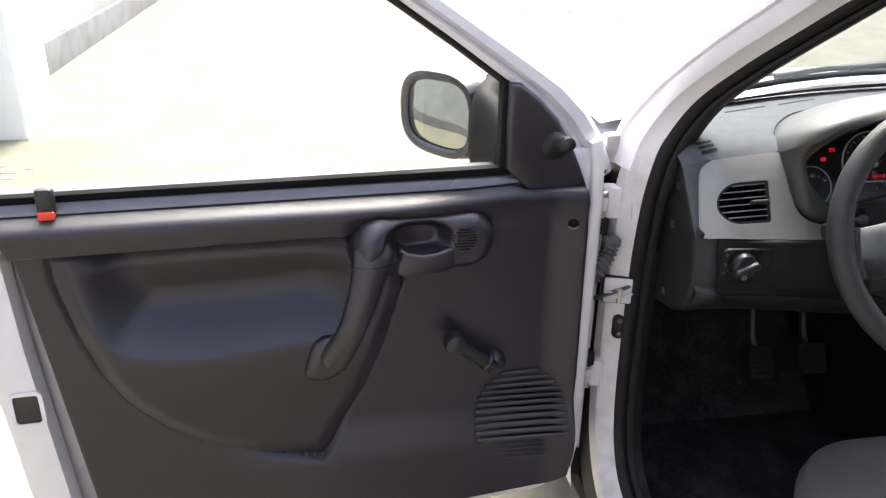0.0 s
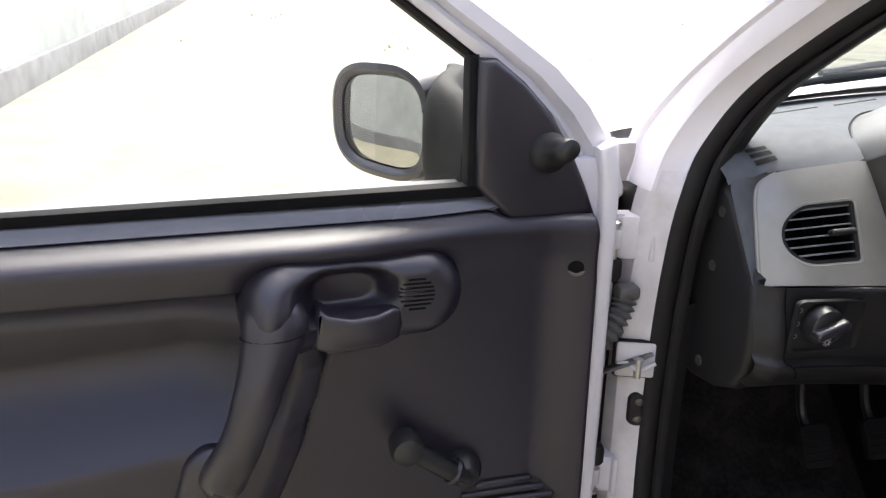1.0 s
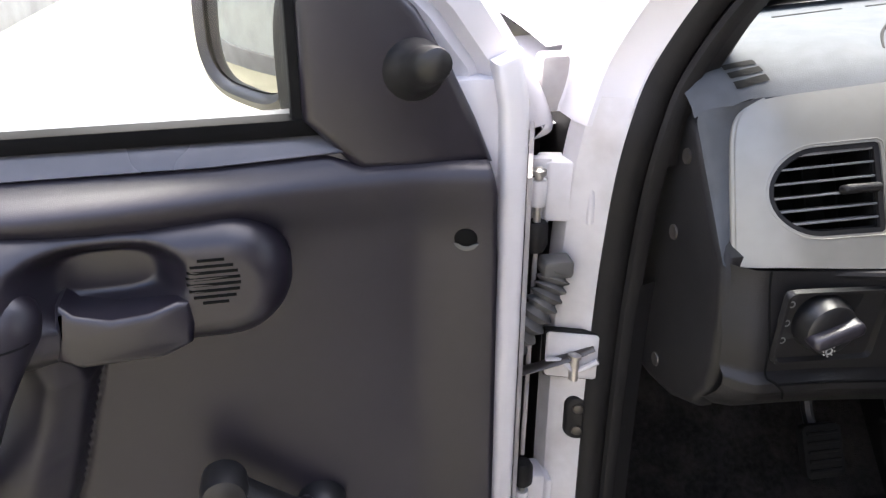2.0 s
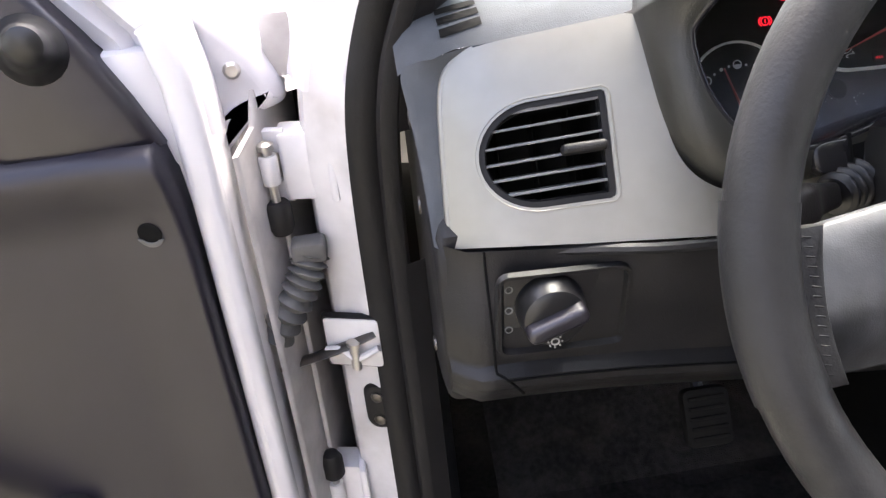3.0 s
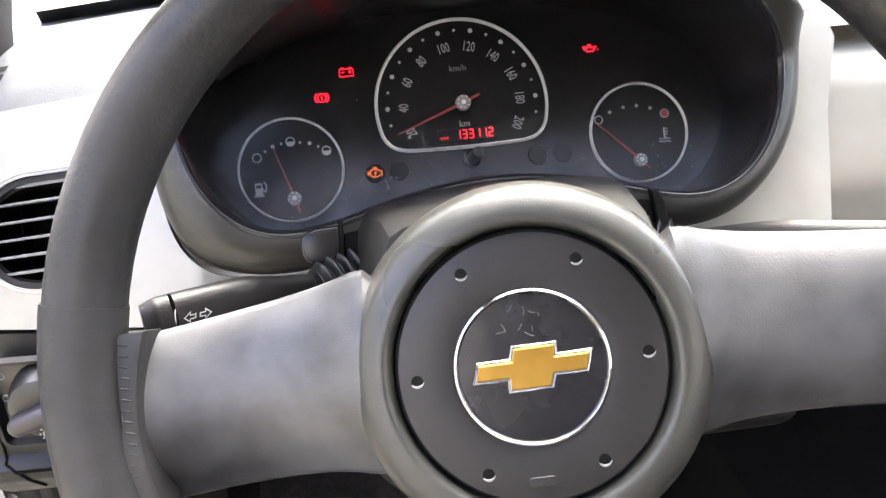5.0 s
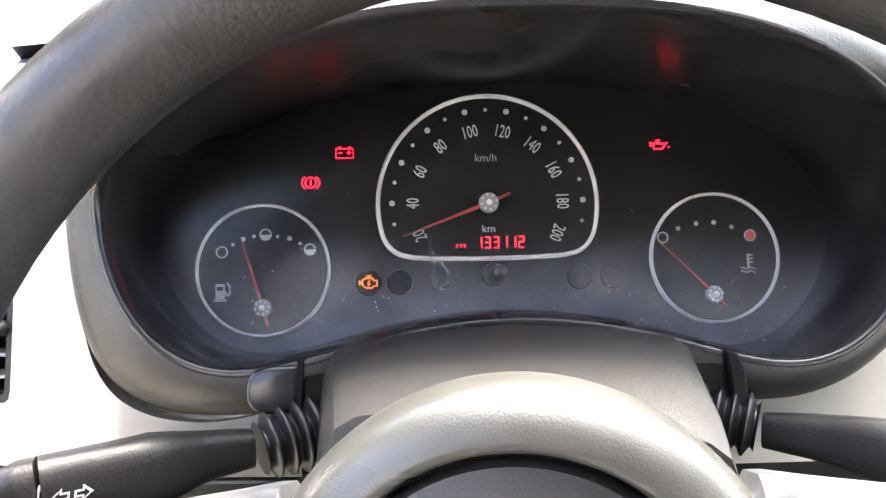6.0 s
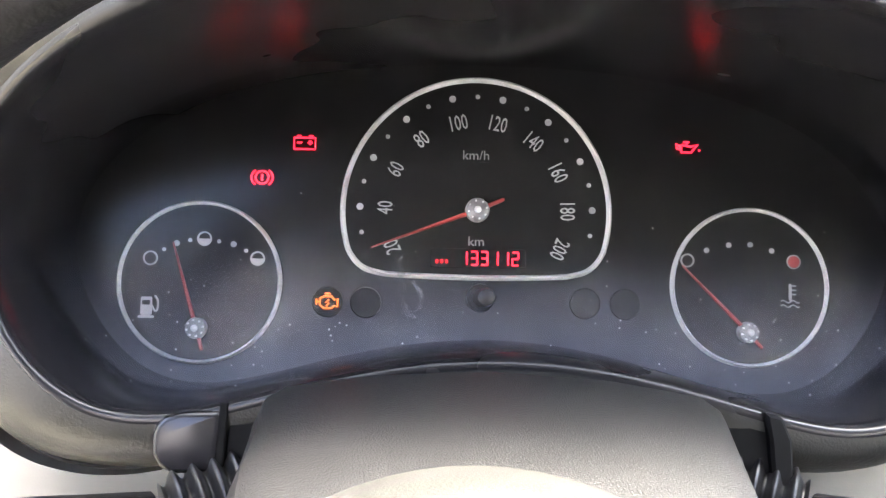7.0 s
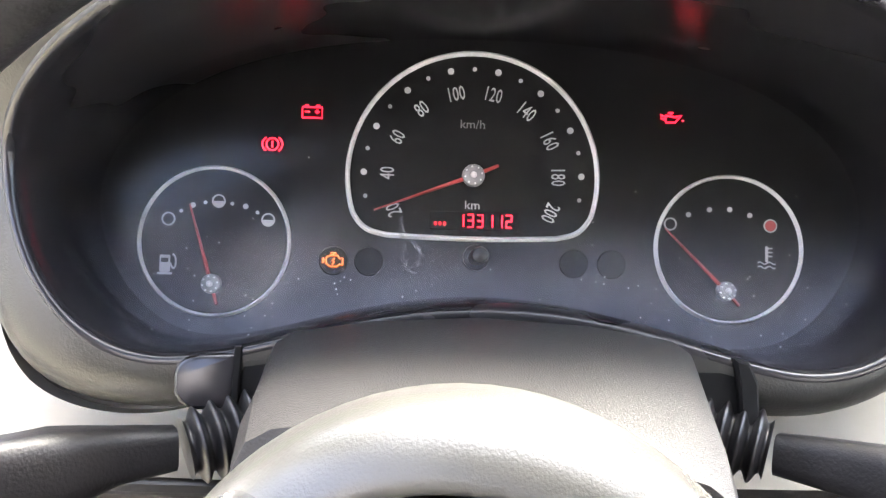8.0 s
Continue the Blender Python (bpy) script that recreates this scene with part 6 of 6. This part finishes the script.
def spoke(ang, w_hub, w_rim, name, material, label, skew):
    """A broad hollow-faced spoke from the hub housing to the rim."""
    c, s = math.cos(ang), math.sin(ang)

    def pt(r, q, d):
        return SW(r * c - q * s, r * s + q * c, d)
    rings = []
    sg = 1.0 if c > 0.5 else (-1.0 if c < -0.5 else 0.0)
    for f in steps(0, 1, 24):
        r = 0.0565 + (0.168 - 0.0565) * f
        f = max(r - 0.062, 0.0) / 0.106
        w = (w_hub + (w_rim - w_hub) * f ** 0.8) / 2
        w += 0.0020 * math.exp(-max(f - 0.06, 0.0) / 0.13) * abs(sg)
        w = min(w, 0.0345 + 1.5 * (r - 0.0565))
        m = skew[0] + (skew[1] - skew[0]) * f
        dep = -0.004 + 0.010 * f - 0.012 * math.sin(math.pi * f) + 0.0045 * math.exp(-max(r - 0.069, 0.0) / 0.010) * abs(sg)
        face = lambda q: dep - 0.004 + 0.0085 * (1 - q * q) - 0.010 * max(-q * sg - 0.1, 0.0) ** 1.5 - 0.020 * max(abs(q) - 0.66, 0.0) ** 2
        hi, lo = face(0.93), face(-0.93)
        ring = [pt(r, m + w * q, face(q)) for q in steps(-0.93, 0.93, 12)]
        ring += [pt(r, m + w * 0.975, hi - 0.0016), pt(r, m + w, hi - 0.0045), pt(r, m + w * 0.96, dep - 0.024), pt(r, m - w * 0.96, dep - 0.024), pt(r, m - w, lo - 0.0045), pt(r, m - w * 0.975, lo - 0.0016)]
        rings.append(ring)
    return part(name, loft(rings), material, wheel, label)


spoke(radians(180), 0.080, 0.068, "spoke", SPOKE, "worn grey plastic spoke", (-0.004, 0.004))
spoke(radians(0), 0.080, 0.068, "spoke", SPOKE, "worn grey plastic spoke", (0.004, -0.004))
# Same plastic as the other spokes; its shade is put into the colour.
spoke(radians(268), 0.074, 0.080, "spoke", SPOKE_SHADED, "worn grey plastic spoke", (0.0, 0.0))
for ang in (181, -1, 268):
    a = radians(ang)
    arc = [RP((RM) * math.cos(a + q), (RM) * math.sin(a + q), 0.0) for q in steps(-0.24, 0.24, 10)]
    part("spoke_collar", tube(arc, RT * 1.06, 16), RIM_LEATHER, wheel)
# wrapped and stitched rim ends beside the flat spokes
for sx in (-1, 1):
    wrap = [(sx * (0.1455 + 0.006 * math.cos(q * 1.4)), 0.0345 * q - 0.001) for q in steps(-1, 1, 12)] + [(sx * 0.172, 0.034), (sx * 0.172, -0.038)]
    wr = part("rim_wrap", slab(wrap, lambda x, y, d: SW(x, y, d + 0.004 * (1 - (y / 0.04) ** 2)), -0.012, 0.0050, 0.002, 2), RIM_LEATHER, wheel, "stitched wrap where the rim meets the spoke")
    bst = bmesh.new()
    for k in range(15):
        y0 = -0.030 + k * 0.0042
        tube([SW(sx * (0.1535 + 0.0035 * q), y0 + 0.0008 * q, 0.0047 + 0.004 * (1 - (y0 / 0.04) ** 2)) for q in (0, 0.5, 1)], 0.00045, 5, bm=bst)
    part("stitching", bst, RIM_LEATHER, wr, "short dark stitches")
hub_pr = [(p.x, p.y) for p in smooth_path([Vector((a, c, 0)) for a, c in ((0.060, -0.055), (0.070, -0.035), (0.0725, -0.015), (0.0705, -0.003), (0.0660, 0.004), (0.0590, 0.0072), (0.0548, 0.0060), (0.0535, -0.002))], 4)]
part("hub_housing", lathe(hub_pr, SW, 72, cap1=False), HUB, wheel, "rounded grey hub housing")
part("horn_pad", lathe([(0.0525, -0.006), (0.0525, 0.002), (0.0510, 0.0042), (0.0450, 0.0052), (0.0330, 0.0056), (0.0300, 0.0050), (0.0295, 0.002)], SW, 64, cap1=False), PAD, wheel, "matt black round horn pad")
part("pad_gap", lathe([(0.0545, -0.004), (0.0525, -0.003)], SW, 64, cap0=False, cap1=False), BLACK, wheel)
for k in range(6):
    a = math.pi / 3 * k
    hx, hy = 0.0440 * math.cos(a), 0.0440 * math.sin(a)
    HP = lambda x, y, d, hx=hx, hy=hy: SW(hx + x, hy + y, 0.0050 + d)
    # Flat disc carries the hole's shade; the crescent paints light on its lower rim.
    ph_ = part("pad_hole", lathe([(0.0024, 0.0), (0.0022, 0.0006), (0.0010, 0.0006)], HP, 16), HOLE, wheel, "small dark disc drawn as a recessed hole")
    part("hole_glint", slab([(0.0026 * math.cos(q), 0.0026 * math.sin(q)) for q in steps(math.pi * 1.15, math.pi * 1.95, 10)] + [(0.0019 * math.cos(q), -0.0006 + 0.0010 * math.sin(q)) for q in steps(math.pi * 1.9, math.pi * 1.1, 6)], HP, 0.0002, 0.0010, 0.0002, 1), HUB_CAP, ph_)
part("horn_mark", slab(rrect2(0.010, 0.0035, 0.001, 2, cx=-0.002, cy=-0.043), SW, 0.0050, 0.0060, 0.0003, 1), BLACK, wheel)
part("emblem_disc", lathe([(0.0279, 0.003), (0.0279, 0.0052), (0.001, 0.0058)], SW, 48), EMBLEM_BLACK, wheel, "scratched glossy black emblem disc")
random.seed(5)
bsc = bmesh.new()
for k in range(9):
    x0, y0, a = random.uniform(-0.012, 0.006), random.uniform(0.012, 0.022), random.uniform(-0.9, 1.6)
    ln = random.uniform(0.0015, 0.004)
    tube([SW(x0 + ln * q * math.cos(a + 0.4 * q), y0 + ln * q * math.sin(a + 0.4 * q), 0.0060) for q in (0, 0.5, 1)], 0.00008, 4, bm=bsc)
part("scratches", bsc, PRINT_DIM, wheel, "pale scratches on the emblem disc")
part("emblem_ring", lathe([(0.0298, 0.004), (0.0296, 0.0066), (0.0288, 0.0071), (0.0281, 0.0064), (0.0279, 0.005)], SW, 64, cap0=False, cap1=False), CHROME, wheel, "chrome emblem ring")
bt = [(-0.0225, -0.0042), (-0.0215, 0.0042), (-0.0092, 0.0042), (-0.0085, 0.0088), (0.0085, 0.0088), (0.0092, 0.0042), (0.0225, 0.0042), (0.0215, -0.0042), (0.0092, -0.0042), (0.0085, -0.0088), (-0.0085, -0.0088), (-0.0092, -0.0042)]
bt = [(x + 0.18 * y, y) for x, y in bt]
part("emblem_border", slab(bt, SW, 0.005, 0.0070, 0.0006, 1), CHROME, wheel, "chrome border of the emblem")
part("emblem", slab(inset2(ccw(bt), 0.0011), SW, 0.006, 0.0080, 0.0006, 1), GOLD, wheel, "plain gold cross-shaped emblem")

# ---- seat, pedals, wipers ----
seat = empty("driver_seat", (-0.36, -0.4, 0.30), "dark grey fabric driver's seat", "seat")


def cushion(u, v):
    a = 2 * math.pi * u
    e = 2.6
    c, s = math.cos(a), math.sin(a)
    r = (abs(c) ** e + abs(s) ** e) ** (-1 / e)
    k = interp(v, [0, 0.15, 0.7, 0.85, 0.95, 1], [0.86, 0.96, 1.0, 0.96, 0.80, 0.0])
    z = interp(v, [0, 0.15, 0.7, 0.85, 0.95, 1], [0.36, 0.39, 0.505, 0.535, 0.55, 0.545])
    return Vector((-0.345 + 0.205 * r * c * k, -0.36 + 0.275 * r * s * k, z))


part("seat_cushion", surface(cushion, steps(0, 1, 48), steps(0, 1, 24)), FABRIC, seat, "dark fabric seat cushion")
part("backrest", slab(rrect2(0.44, 0.66, 0.12, 6, cx=-0.36, cy=0.82), lambda x, z, d: Vector((x, -0.66 - (z - 0.5) * 0.28 + d, z)), -0.07, 0.05, 0.04, 4), FABRIC, seat, "dark fabric backrest")
part("seat_base", slab(rrect2(0.36, 0.44, 0.03, 4, cx=-0.345, cy=-0.38), lambda x, y, d: Vector((x, y, d)), 0.30, 0.40, 0.01), BLACK, seat)


def pedal(x, y, z, w, h, label):
    p = empty("pedal", (x, y, z), label, "pedal", "foot pedals")
    Q = axes_place((x, y, z), (1, 0, 0), (0, 0.5, 0.87), (0, -0.87, 0.5))
    part("pad", slab(rrect2(w, h, 0.008, 4), Q, -0.008, 0.004, 0.003), PEDAL, p, "ribbed rubber pad")
    for k in range(5):
        part("rib", slab(rrect2(w * 0.8, 0.004, 0.0015, 2, cy=(k - 2) * h * 0.17), Q, 0.003, 0.0065, 0.001, 1), PEDAL, p)
    part("arm", tube(smooth_path([Q(0, 0, -0.006), Q(0, 0.06, -0.02), Vector((x, y + 0.06, z + 0.16)), Vector((x, y + 0.05, z + 0.30))], 5), 0.007, 8), BLACK, p)


pedal(-0.395, 0.150, 0.535, 0.050, 0.062, "worn clutch pedal with a ribbed black rubber pad")
pedal(-0.285, 0.150, 0.535, 0.055, 0.060, "worn brake pedal with a ribbed black rubber pad")

mat_ = empty("floor_mat", (-0.40, 0.0, 0.30), "wrinkled black floor mat in the footwell", "floor mat")
part("sheet", surface(lambda x, y: (x, y, 0.306 + 0.010 * noise.noise((x * 9, y * 9, 2)) + 0.006 * noise.noise((x * 24, y * 20, 5))), steps(-0.62, -0.16, 40), steps(-0.22, 0.27, 40)), CARPET, mat_)

for pts, nm in ((((-0.50, 0.290, 1.030), (-0.25, 0.345, 1.046), (0.05, 0.368, 1.052)), "a"), (((-0.30, 0.392, 1.028), (-0.05, 0.365, 1.055), (0.25, 0.372, 1.05)), "b")):
    w = empty("windscreen_wiper", pts[0], "black windscreen wiper resting at the foot of the windscreen", "wiper", "wipers")
    q = smooth_path(pts, 8)
    part("blade", tube(q, 0.006, 8), RUBBER, w)
    part("arm", tube([p + Vector((0.02, 0.008, 0.012)) for p in q[4:]], 0.0055, 8), BLACK, w)
    for i in (1, 5, 9):
        bow = smooth_path([q[i], q[i + 1] + Vector((0, 0.004, 0.012)), q[i + 4] + Vector((0, 0.004, 0.014)), q[i + 6]], 4)
        part("bridge", tube(bow, 0.0028, 6), BLACK, w)
    part("spindle", lathe([(0.014, -0.03), (0.014, 0.004), (0.010, 0.010), (0.003, 0.012)], lambda x, y, d, c=q[-1]: c + Vector((0.03 + x, 0.010 + y, d)), 16), BLACK, w)
